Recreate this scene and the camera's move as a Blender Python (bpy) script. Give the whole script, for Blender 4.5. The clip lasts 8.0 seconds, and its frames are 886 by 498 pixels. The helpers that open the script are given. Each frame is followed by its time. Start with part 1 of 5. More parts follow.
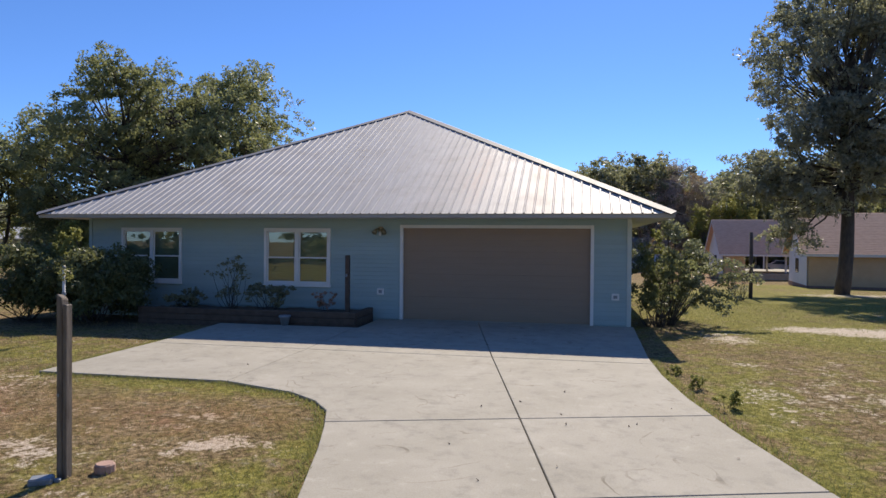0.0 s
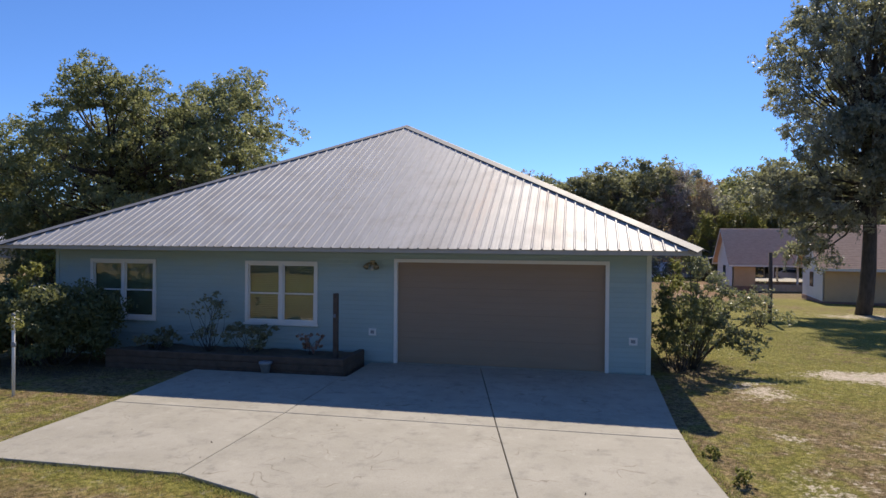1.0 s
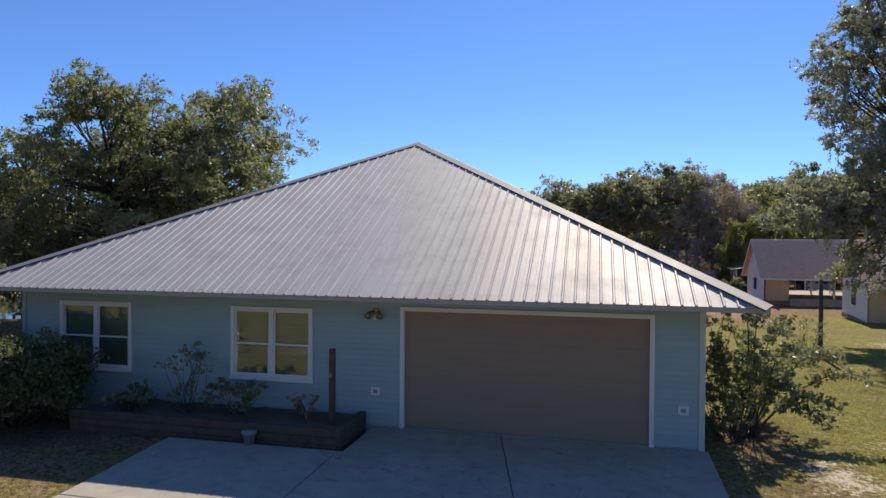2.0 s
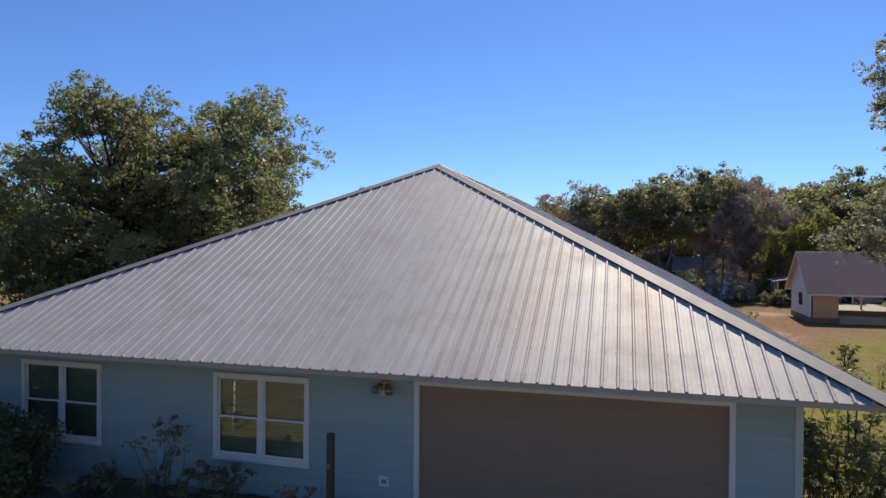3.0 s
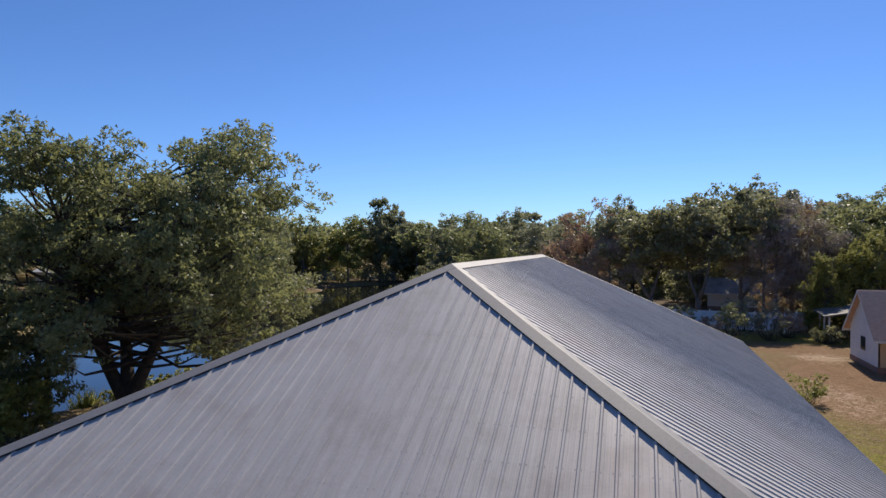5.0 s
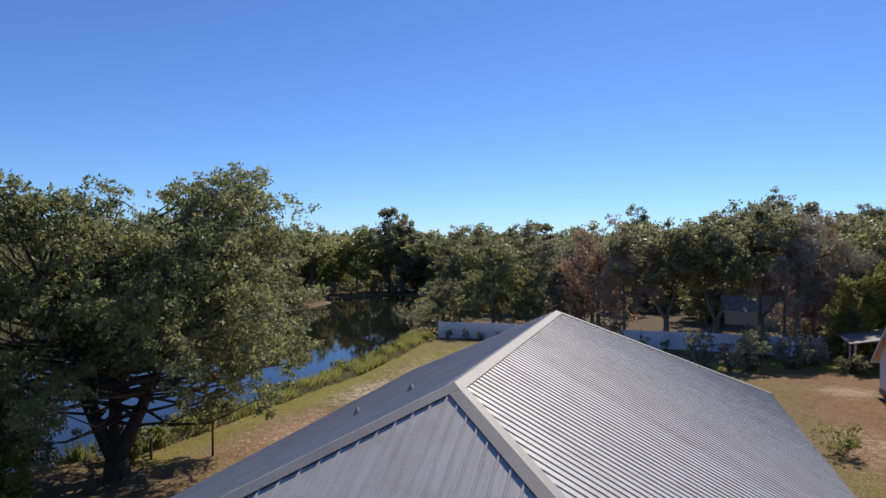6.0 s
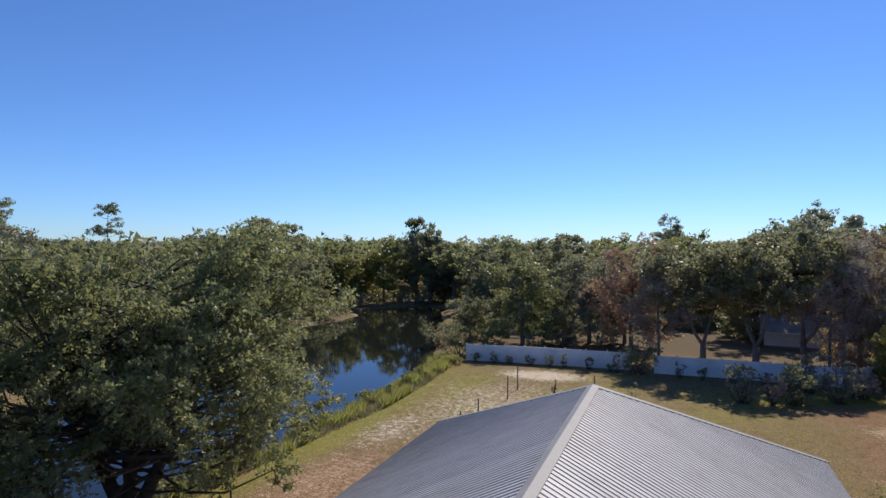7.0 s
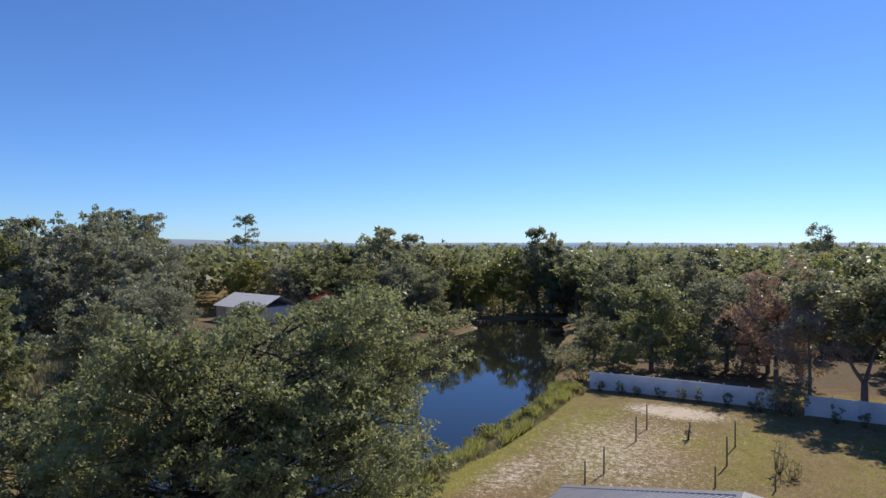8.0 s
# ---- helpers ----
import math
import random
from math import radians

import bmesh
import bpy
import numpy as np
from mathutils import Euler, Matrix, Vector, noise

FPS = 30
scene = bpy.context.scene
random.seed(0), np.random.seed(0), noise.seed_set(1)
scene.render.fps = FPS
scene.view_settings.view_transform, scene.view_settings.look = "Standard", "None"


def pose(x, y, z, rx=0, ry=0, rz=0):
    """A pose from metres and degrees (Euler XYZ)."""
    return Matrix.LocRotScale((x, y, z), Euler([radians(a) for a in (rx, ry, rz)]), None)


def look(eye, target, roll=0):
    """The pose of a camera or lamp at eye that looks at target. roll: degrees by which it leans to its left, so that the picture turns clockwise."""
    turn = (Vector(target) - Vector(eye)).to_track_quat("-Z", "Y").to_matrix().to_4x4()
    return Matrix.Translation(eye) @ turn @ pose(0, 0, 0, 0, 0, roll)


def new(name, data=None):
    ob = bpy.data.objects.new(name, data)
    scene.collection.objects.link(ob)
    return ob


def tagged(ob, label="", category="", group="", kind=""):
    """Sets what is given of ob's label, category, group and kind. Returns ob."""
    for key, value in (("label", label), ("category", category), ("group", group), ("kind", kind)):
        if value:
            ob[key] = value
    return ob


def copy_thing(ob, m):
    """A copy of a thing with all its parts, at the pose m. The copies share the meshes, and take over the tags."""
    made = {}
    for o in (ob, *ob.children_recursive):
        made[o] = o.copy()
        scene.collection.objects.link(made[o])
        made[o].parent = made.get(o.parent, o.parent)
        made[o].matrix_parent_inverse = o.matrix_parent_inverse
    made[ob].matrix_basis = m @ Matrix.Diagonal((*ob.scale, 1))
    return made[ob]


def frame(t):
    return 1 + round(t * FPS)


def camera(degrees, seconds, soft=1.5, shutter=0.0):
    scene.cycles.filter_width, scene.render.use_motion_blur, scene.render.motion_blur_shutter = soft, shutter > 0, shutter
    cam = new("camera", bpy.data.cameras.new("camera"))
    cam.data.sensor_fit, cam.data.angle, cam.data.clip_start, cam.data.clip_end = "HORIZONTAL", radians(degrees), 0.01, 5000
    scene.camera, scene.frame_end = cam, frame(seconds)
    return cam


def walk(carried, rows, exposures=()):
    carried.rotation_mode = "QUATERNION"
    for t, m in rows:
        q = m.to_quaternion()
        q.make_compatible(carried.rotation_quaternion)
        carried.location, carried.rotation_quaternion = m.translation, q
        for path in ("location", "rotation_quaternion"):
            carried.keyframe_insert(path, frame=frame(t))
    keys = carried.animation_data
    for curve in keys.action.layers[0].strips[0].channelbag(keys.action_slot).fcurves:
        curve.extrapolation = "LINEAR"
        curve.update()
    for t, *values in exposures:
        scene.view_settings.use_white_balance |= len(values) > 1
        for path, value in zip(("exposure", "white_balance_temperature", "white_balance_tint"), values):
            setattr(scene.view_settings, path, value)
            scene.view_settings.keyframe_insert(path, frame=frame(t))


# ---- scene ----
cam = camera(69.1, 8.0)
METRES, EYE, TILT, LEAN, TURN = 22.1, 2.13, -0.65, -0.45, 11.6
ROWS = [
    (0.0, 0.0, 0.0, 0.0, -0.0, 0.0, -0.0),
    (0.5, 0.0013, 0.0336, 0.0205, 0.02, -0.0, 0.02),
    (1.0, 0.0038, 0.075, 0.0403, 0.17, 0.02, 0.02),
    (1.5, 0.0057, 0.1236, 0.0614, 0.7, 0.04, -0.0),
    (3.0, 0.0035, 0.2896, 0.1317, 3.83, 0.1, 0.01),
    (3.5, 0.0013, 0.3497, 0.1549, 4.47, 0.07, 0.02),
    (4.0, -0.0042, 0.4152, 0.1847, 4.73, 0.05, 0.04),
    (5.5, -0.0118, 0.5814, 0.3031, 5.67, 0.29, 0.2),
    (6.0, -0.0115, 0.6198, 0.3528, 6.18, 0.31, 0.22),
    (6.5, -0.0152, 0.6575, 0.4051, 6.63, 0.31, 0.24),
    (7.0, -0.0184, 0.6937, 0.4632, 8.64, 0.27, 0.24),
    (7.5, -0.0249, 0.7308, 0.5265, 13.36, 0.24, 0.19),
    (8.0, -0.0336, 0.7688, 0.5847, 19.31, 0.19, 0.23),
]
walk(cam, [(t, pose(0, 0, EYE, TILT, LEAN, TURN) @ pose(METRES * x, METRES * y, METRES * z, 90 + pitch, roll, yaw)) for t, x, y, z, yaw, pitch, roll in ROWS],
     exposures=((0.0, 0.22, 6600, 10), (1.5, 0.2, 6700, 10), (3.0, 0.05, 6800, 10), (3.5, -0.02, 6750, 10), (5.5, -0.08, 6650, 10), (6.8, -0.06, 6500, 10), (8.0, 0.03, 6400, 10)))

# ---------------------------------------------------------------- world, sun
SUN_EL, SUN_AZ = 43.0, 6.5          # degrees; azimuth from +y towards +x
world = bpy.data.worlds.new("sky")
scene.world = world
world.use_nodes = True
wn = world.node_tree.nodes
sky = wn.new("ShaderNodeTexSky")
sky.sky_type, sky.sun_disc = "NISHITA", False
sky.sun_elevation, sky.sun_rotation = radians(SUN_EL), radians(SUN_AZ)
sky.air_density, sky.dust_density, sky.ozone_density, sky.altitude = 1.0, 0.25, 5.0, 1500
wn["Background"].inputs["Strength"].default_value = 0.11
tint = wn.new("ShaderNodeMix")
tint.data_type, tint.blend_type = "RGBA", "MULTIPLY"
tint.inputs[0].default_value, tint.inputs[7].default_value = 1.0, (0.66, 0.88, 1.22, 1)
world.node_tree.links.new(sky.outputs[0], tint.inputs[6])
world.node_tree.links.new(tint.outputs[2], wn["Background"].inputs["Color"])

sun_data = bpy.data.lights.new("sun", "SUN")
sun_data.energy, sun_data.angle, sun_data.color = 5.0, radians(0.55), (1.0, 0.90, 0.77)
sun = new("sun", sun_data)
sv = Vector((math.sin(radians(SUN_AZ)) * math.cos(radians(SUN_EL)), math.cos(radians(SUN_AZ)) * math.cos(radians(SUN_EL)), math.sin(radians(SUN_EL))))
sun.matrix_world = look(sv * 80, (0, 0, 0))

# ---------------------------------------------------------------- materials


def nodes_of(name):
    m = bpy.data.materials.new(name)
    m.use_nodes = True
    return m, m.node_tree.nodes, m.node_tree.links, m.node_tree.nodes["Principled BSDF"]


def noise_node(nt, ln, scale, detail=4.0, rough=0.55, vec=None):
    n = nt.new("ShaderNodeTexNoise")
    n.inputs["Scale"].default_value, n.inputs["Detail"].default_value, n.inputs["Roughness"].default_value = scale, detail, rough
    if vec is not None:
        ln.new(vec, n.inputs["Vector"])
    return n


def ramp(nt, ln, src, lo, hi):
    r = nt.new("ShaderNodeMapRange")
    r.inputs["From Min"].default_value, r.inputs["From Max"].default_value = lo, hi
    ln.new(src, r.inputs["Value"])
    return r.outputs["Result"]


def blend(nt, ln, fac, a, b, mode="MIX"):
    m = nt.new("ShaderNodeMix")
    m.data_type, m.blend_type = "RGBA", mode
    for sock, v in ((m.inputs[0], fac), (m.inputs[6], a), (m.inputs[7], b)):
        if isinstance(v, (int, float)):
            sock.default_value = v
        elif isinstance(v, tuple):
            sock.default_value = (*v, 1.0)
        else:
            ln.new(v, sock)
    return m.outputs[2]


def surface(name, c1, c2, scale=3.0, rough=0.6, metal=0.0, bump=0.2, fine=40.0, stain=None, stain_scale=0.6, vary=0.0, stretch=(1, 1, 1), dist=0.01):
    """A paint-like or grained surface: two colours mixed by a coarse and a fine noise, a stain, and a fine relief."""
    m, nt, ln, b = nodes_of(name)
    geo = nt.new("ShaderNodeNewGeometry")
    mp = nt.new("ShaderNodeMapping")
    mp.inputs["Scale"].default_value = stretch
    ln.new(geo.outputs["Position"], mp.inputs["Vector"])
    v = mp.outputs["Vector"]
    big = noise_node(nt, ln, scale, 5, 0.6, v)
    small = noise_node(nt, ln, fine, 3, 0.6, v)
    col = blend(nt, ln, ramp(nt, ln, big.outputs["Fac"], 0.3, 0.7), c1, c2)
    col = blend(nt, ln, ramp(nt, ln, small.outputs["Fac"], 0.25, 0.75), col, blend(nt, ln, 0.25, col, c2, "MULTIPLY"))
    if stain:
        s = noise_node(nt, ln, stain_scale, 7, 0.65, v)
        col = blend(nt, ln, ramp(nt, ln, s.outputs["Fac"], 0.5, 0.72), col, stain)
    if vary:
        oi = nt.new("ShaderNodeObjectInfo")
        hsv = nt.new("ShaderNodeHueSaturation")
        val = nt.new("ShaderNodeMapRange")
        val.inputs["To Min"].default_value, val.inputs["To Max"].default_value = 1 - vary, 1 + vary
        ln.new(oi.outputs["Random"], val.inputs["Value"])
        ln.new(val.outputs["Result"], hsv.inputs["Value"])
        ln.new(col, hsv.inputs["Color"])
        col = hsv.outputs["Color"]
    ln.new(col, b.inputs["Base Color"])
    rr = nt.new("ShaderNodeMapRange")
    rr.inputs["To Min"].default_value, rr.inputs["To Max"].default_value = max(0.02, rough - 0.1), min(1.0, rough + 0.1)
    ln.new(big.outputs["Fac"], rr.inputs["Value"])
    ln.new(rr.outputs["Result"], b.inputs["Roughness"])
    b.inputs["Metallic"].default_value = metal
    if bump:
        bp = nt.new("ShaderNodeBump")
        bp.inputs["Strength"].default_value, bp.inputs["Distance"].default_value = bump, dist
        ln.new(small.outputs["Fac"], bp.inputs["Height"])
        ln.new(bp.outputs["Normal"], b.inputs["Normal"])
    return m


def leaf_material(name, dark, light, through_light=0.35, gloss=0.45, tint=None):
    """Foliage: each leaf takes its own tone; some light passes through."""
    m, nt, ln, b = nodes_of(name)
    geo = nt.new("ShaderNodeNewGeometry")
    big = noise_node(nt, ln, 0.45, 3, 0.5, geo.outputs["Position"])
    col = blend(nt, ln, geo.outputs["Random Per Island"], dark, light)
    col = blend(nt, ln, ramp(nt, ln, big.outputs["Fac"], 0.35, 0.7), col, blend(nt, ln, 0.5, col, tint or light))
    oi = nt.new("ShaderNodeObjectInfo")
    val = nt.new("ShaderNodeMapRange")
    val.inputs["To Min"].default_value, val.inputs["To Max"].default_value = 0.8, 1.2
    ln.new(oi.outputs["Random"], val.inputs["Value"])
    hsv = nt.new("ShaderNodeHueSaturation")
    ln.new(val.outputs["Result"], hsv.inputs["Value"])
    ln.new(col, hsv.inputs["Color"])
    col = hsv.outputs["Color"]
    ln.new(col, b.inputs["Base Color"])
    b.inputs["Roughness"].default_value = gloss
    b.inputs["Specular IOR Level"].default_value = 0.45
    tr = nt.new("ShaderNodeBsdfTranslucent")
    ln.new(blend(nt, ln, 0.6, col, (0.34, 0.35, 0.14)), tr.inputs["Color"])
    mix = nt.new("ShaderNodeMixShader")
    mix.inputs[0].default_value = through_light
    ln.new(b.outputs[0], mix.inputs[1])
    ln.new(tr.outputs[0], mix.inputs[2])
    ln.new(mix.outputs[0], nt["Material Output"].inputs["Surface"])
    return m


def ground_material():
    m, nt, ln, b = nodes_of("ground_cover")
    geo = nt.new("ShaderNodeNewGeometry")
    p = geo.outputs["Position"]

    def attr(n):
        a = nt.new("ShaderNodeAttribute")
        a.attribute_name = n
        return a.outputs["Fac"]

    def add(a, c, k=1.0):
        x = nt.new("ShaderNodeMath")
        x.operation = "MULTIPLY_ADD"
        ln.new(a, x.inputs[0])
        x.inputs[1].default_value = k
        ln.new(c, x.inputs[2])
        return x.outputs[0]
    n1 = noise_node(nt, ln, 0.35, 6, 0.6, p)
    n2 = noise_node(nt, ln, 2.2, 6, 0.65, p)
    n3 = noise_node(nt, ln, 12.0, 6, 0.75, p)
    n4 = noise_node(nt, ln, 60.0, 3, 0.7, p)
    n6s = noise_node(nt, ln, 2.6, 9, 0.78, p).outputs["Fac"]
    half_n = nt.new("ShaderNodeMath")
    half_n.operation = "MULTIPLY"
    half_n.inputs[1].default_value = 0.35
    ln.new(ramp(nt, ln, n3.outputs["Fac"], 0.36, 0.64), half_n.inputs[0])
    blend_f = half_n.outputs[0]
    green = blend(nt, ln, ramp(nt, ln, n3.outputs["Fac"], 0.4, 0.6), (0.135, 0.135, 0.028), (0.37, 0.335, 0.092))
    dry = blend(nt, ln, ramp(nt, ln, n3.outputs["Fac"], 0.4, 0.6), (0.105, 0.075, 0.036), (0.40, 0.295, 0.165))
    grass = blend(nt, ln, ramp(nt, ln, add(attr("lush"), ramp(nt, ln, n2.outputs["Fac"], 0.34, 0.66), 1.0), 0.55, 1.05), dry, green)
    dirt = blend(nt, ln, ramp(nt, ln, n3.outputs["Fac"], 0.4, 0.6), (0.16, 0.095, 0.055), (0.40, 0.25, 0.15))
    sand = blend(nt, ln, ramp(nt, ln, n3.outputs["Fac"], 0.38, 0.62), (0.55, 0.46, 0.36), (0.78, 0.69, 0.58))
    tan = blend(nt, ln, ramp(nt, ln, n3.outputs["Fac"], 0.38, 0.62), (0.42, 0.29, 0.20), (0.62, 0.46, 0.34))
    sand = blend(nt, ln, ramp(nt, ln, attr("dirt"), 0.1, 0.5), sand, tan)
    col = blend(nt, ln, ramp(nt, ln, add(attr("dirt"), n2.outputs["Fac"], 0.6), 0.62, 0.9), grass, dirt)
    col = blend(nt, ln, ramp(nt, ln, add(attr("sand"), add(ramp(nt, ln, n6s, 0.36, 0.64), blend_f, 0.5), 1.0), 0.86, 1.02), col, sand)
    n5 = noise_node(nt, ln, 0.9, 8, 0.72, p)
    n6 = noise_node(nt, ln, 5.0, 6, 0.75, p)
    col = blend(nt, ln, ramp(nt, ln, n5.outputs["Fac"], 0.5, 0.68), col, blend(nt, ln, 0.65, col, (0.55, 0.62, 0.42), "MULTIPLY"))
    col = blend(nt, ln, ramp(nt, ln, n6.outputs["Fac"], 0.52, 0.7), col, blend(nt, ln, 0.7, col, (0.50, 0.40, 0.33), "MULTIPLY"))
    col = blend(nt, ln, ramp(nt, ln, n6.outputs["Fac"], 0.44, 0.32), col, blend(nt, ln, 0.35, col, (0.62, 0.55, 0.45)))
    # leaf litter, dark enough to carry the shade below the trees as well
    litter = blend(nt, ln, ramp(nt, ln, n6.outputs["Fac"], 0.3, 0.7), (0.10, 0.075, 0.05), (0.21, 0.165, 0.115))
    col = blend(nt, ln, ramp(nt, ln, add(attr("litter"), n5.outputs["Fac"], 0.7), 0.72, 0.95), col, litter)
    col = blend(nt, ln, ramp(nt, ln, n1.outputs["Fac"], 0.35, 0.75), col, blend(nt, ln, 0.4, col, (0.75, 0.7, 0.5), "MULTIPLY"))
    col = blend(nt, ln, ramp(nt, ln, n4.outputs["Fac"], 0.45, 0.62), col, blend(nt, ln, 0.6, col, (0.5, 0.45, 0.35), "MULTIPLY"))
    ln.new(col, b.inputs["Base Color"])
    b.inputs["Roughness"].default_value = 0.95
    b.inputs["Specular IOR Level"].default_value = 0.1
    bp = nt.new("ShaderNodeBump")
    bp.inputs["Strength"].default_value, bp.inputs["Distance"].default_value = 0.7, 0.05
    ln.new(add(n4.outputs["Fac"], n3.outputs["Fac"], 0.5), bp.inputs["Height"])
    ln.new(bp.outputs["Normal"], b.inputs["Normal"])
    return m


def water_material(name, deep, ripple):
    m, nt, ln, b = nodes_of(name)
    geo = nt.new("ShaderNodeNewGeometry")
    b.inputs["Base Color"].default_value = (*deep, 1)
    b.inputs["Roughness"].default_value = 0.03
    b.inputs["IOR"].default_value = 1.33
    n = noise_node(nt, ln, 1.6, 3, 0.5, geo.outputs["Position"])
    bp = nt.new("ShaderNodeBump")
    bp.inputs["Strength"].default_value, bp.inputs["Distance"].default_value = ripple, 0.05
    ln.new(n.outputs["Fac"], bp.inputs["Height"])
    ln.new(bp.outputs["Normal"], b.inputs["Normal"])
    return m


def glass_material():
    """Window glass: clear, with the mirror-like gloss of a pane."""
    m, nt, ln, b = nodes_of("window_glass")
    nt.remove(b)
    gl = nt.new("ShaderNodeBsdfGlossy")
    gl.inputs["Roughness"].default_value = 0.02
    gl.inputs["Color"].default_value = (0.95, 0.97, 0.95, 1)
    tr = nt.new("ShaderNodeBsdfTransparent")
    tr.inputs["Color"].default_value = (0.82, 0.87, 0.82, 1)
    fr = nt.new("ShaderNodeFresnel")
    fr.inputs["IOR"].default_value = 2.3
    mix = nt.new("ShaderNodeMixShader")
    ln.new(fr.outputs[0], mix.inputs[0])
    ln.new(tr.outputs[0], mix.inputs[1])
    ln.new(gl.outputs[0], mix.inputs[2])
    ln.new(mix.outputs[0], nt["Material Output"].inputs["Surface"])
    return m


def concrete_material():
    """Broomed driveway concrete: mottled, with weathered blotches and thin dark curved marks."""
    m, nt, ln, b = nodes_of("concrete")
    p = nt.new("ShaderNodeNewGeometry").outputs["Position"]
    big = noise_node(nt, ln, 0.9, 6, 0.6, p)
    mid = noise_node(nt, ln, 3.4, 7, 0.7, p)
    fine = noise_node(nt, ln, 70, 3, 0.6, p)
    col = blend(nt, ln, ramp(nt, ln, big.outputs["Fac"], 0.3, 0.7), (0.34, 0.312, 0.25), (0.415, 0.382, 0.315))
    col = blend(nt, ln, ramp(nt, ln, mid.outputs["Fac"], 0.52, 0.72), col, (0.27, 0.25, 0.205))
    col = blend(nt, ln, ramp(nt, ln, mid.outputs["Fac"], 0.42, 0.28), col, (0.45, 0.415, 0.345))
    col = blend(nt, ln, ramp(nt, ln, fine.outputs["Fac"], 0.45, 0.75), col, blend(nt, ln, 0.5, col, (0.62, 0.58, 0.5), "MULTIPLY"))
    # scuffs: where a slow noise crosses its middle value, broken up by a second one
    line = noise_node(nt, ln, 0.75, 2, 0.4, p)
    line.inputs["Distortion"].default_value = 1.6
    gap = nt.new("ShaderNodeMath")
    gap.operation = "COMPARE"
    gap.inputs[1].default_value, gap.inputs[2].default_value = 0.5, 0.006
    ln.new(line.outputs["Fac"], gap.inputs[0])
    broken = noise_node(nt, ln, 1.3, 5, 0.7, p)
    cut = nt.new("ShaderNodeMath")
    cut.operation = "MULTIPLY"
    ln.new(gap.outputs[0], cut.inputs[0])
    ln.new(ramp(nt, ln, broken.outputs["Fac"], 0.5, 0.62), cut.inputs[1])
    col = blend(nt, ln, cut.outputs[0], col, blend(nt, ln, 0.8, col, (0.5, 0.46, 0.4), "MULTIPLY"))
    ln.new(col, b.inputs["Base Color"])
    b.inputs["Roughness"].default_value = 0.85
    bp = nt.new("ShaderNodeBump")
    bp.inputs["Strength"].default_value, bp.inputs["Distance"].default_value = 0.35, 0.01
    ln.new(fine.outputs["Fac"], bp.inputs["Height"])
    ln.new(bp.outputs["Normal"], b.inputs["Normal"])
    return m


def roof_material(stretch, rust=False):
    """Dull galvanised sheet: streaks down the slope, blotches of oxide, and rust that has run between some ribs."""
    m, nt, ln, b = nodes_of("galvanised_sheet")
    p = nt.new("ShaderNodeNewGeometry").outputs["Position"]

    def scaled(vec, at=(0, 0, 0)):
        q = nt.new("ShaderNodeMapping")
        q.inputs["Scale"].default_value, q.inputs["Location"].default_value = vec, at
        ln.new(p, q.inputs["Vector"])
        return q.outputs["Vector"]
    streak = noise_node(nt, ln, 9.0, 6, 0.65, scaled(stretch))
    blotch = noise_node(nt, ln, 1.1, 7, 0.65, p)
    grain = noise_node(nt, ln, 26.0, 4, 0.6, p)
    col = blend(nt, ln, ramp(nt, ln, streak.outputs["Fac"], 0.3, 0.7), (0.435, 0.418, 0.395), (0.56, 0.54, 0.515))
    col = blend(nt, ln, ramp(nt, ln, blotch.outputs["Fac"], 0.5, 0.7), col, blend(nt, ln, 0.6, col, (0.74, 0.70, 0.68), "MULTIPLY"))
    col = blend(nt, ln, ramp(nt, ln, grain.outputs["Fac"], 0.4, 0.7), col, blend(nt, ln, 0.5, col, (0.86, 0.84, 0.82), "MULTIPLY"))
    if rust:
        for cx, cy, wx, wy, k in ((-0.85, 18.4, 0.34, 1.5, 0.6), (-2.7, 18.4, 0.30, 1.2, 0.36), (-3.1, 18.2, 0.8, 1.6, 0.14)):
            g = nt.new("ShaderNodeTexGradient")
            g.gradient_type = "SPHERICAL"
            ln.new(scaled((1 / (2 * wx), 1 / (2 * wy), 0), (-cx / (2 * wx), -cy / (2 * wy), 0)), g.inputs["Vector"])
            f = nt.new("ShaderNodeMath")
            f.operation = "MULTIPLY"
            ln.new(ramp(nt, ln, g.outputs["Fac"], 0.0, 1.0 / k), f.inputs[0])
            ln.new(ramp(nt, ln, streak.outputs["Fac"], 0.38, 0.6), f.inputs[1])
            col = blend(nt, ln, f.outputs[0], col, (0.42, 0.24, 0.15))
    oi = nt.new("ShaderNodeObjectInfo")
    val = nt.new("ShaderNodeMapRange")
    val.inputs["To Min"].default_value, val.inputs["To Max"].default_value = 0.94, 1.06
    ln.new(oi.outputs["Random"], val.inputs["Value"])
    hsv = nt.new("ShaderNodeHueSaturation")
    ln.new(val.outputs["Result"], hsv.inputs["Value"])
    ln.new(col, hsv.inputs["Color"])
    ln.new(hsv.outputs["Color"], b.inputs["Base Color"])
    rr = nt.new("ShaderNodeMapRange")
    rr.inputs["To Min"].default_value, rr.inputs["To Max"].default_value = 0.46, 0.7
    ln.new(blotch.outputs["Fac"], rr.inputs["Value"])
    ln.new(rr.outputs["Result"], b.inputs["Roughness"])
    b.inputs["Metallic"].default_value = 0.15
    bp = nt.new("ShaderNodeBump")
    bp.inputs["Strength"].default_value, bp.inputs["Distance"].default_value = 0.08, 0.01
    ln.new(grain.outputs["Fac"], bp.inputs["Height"])
    ln.new(bp.outputs["Normal"], b.inputs["Normal"])
    return m


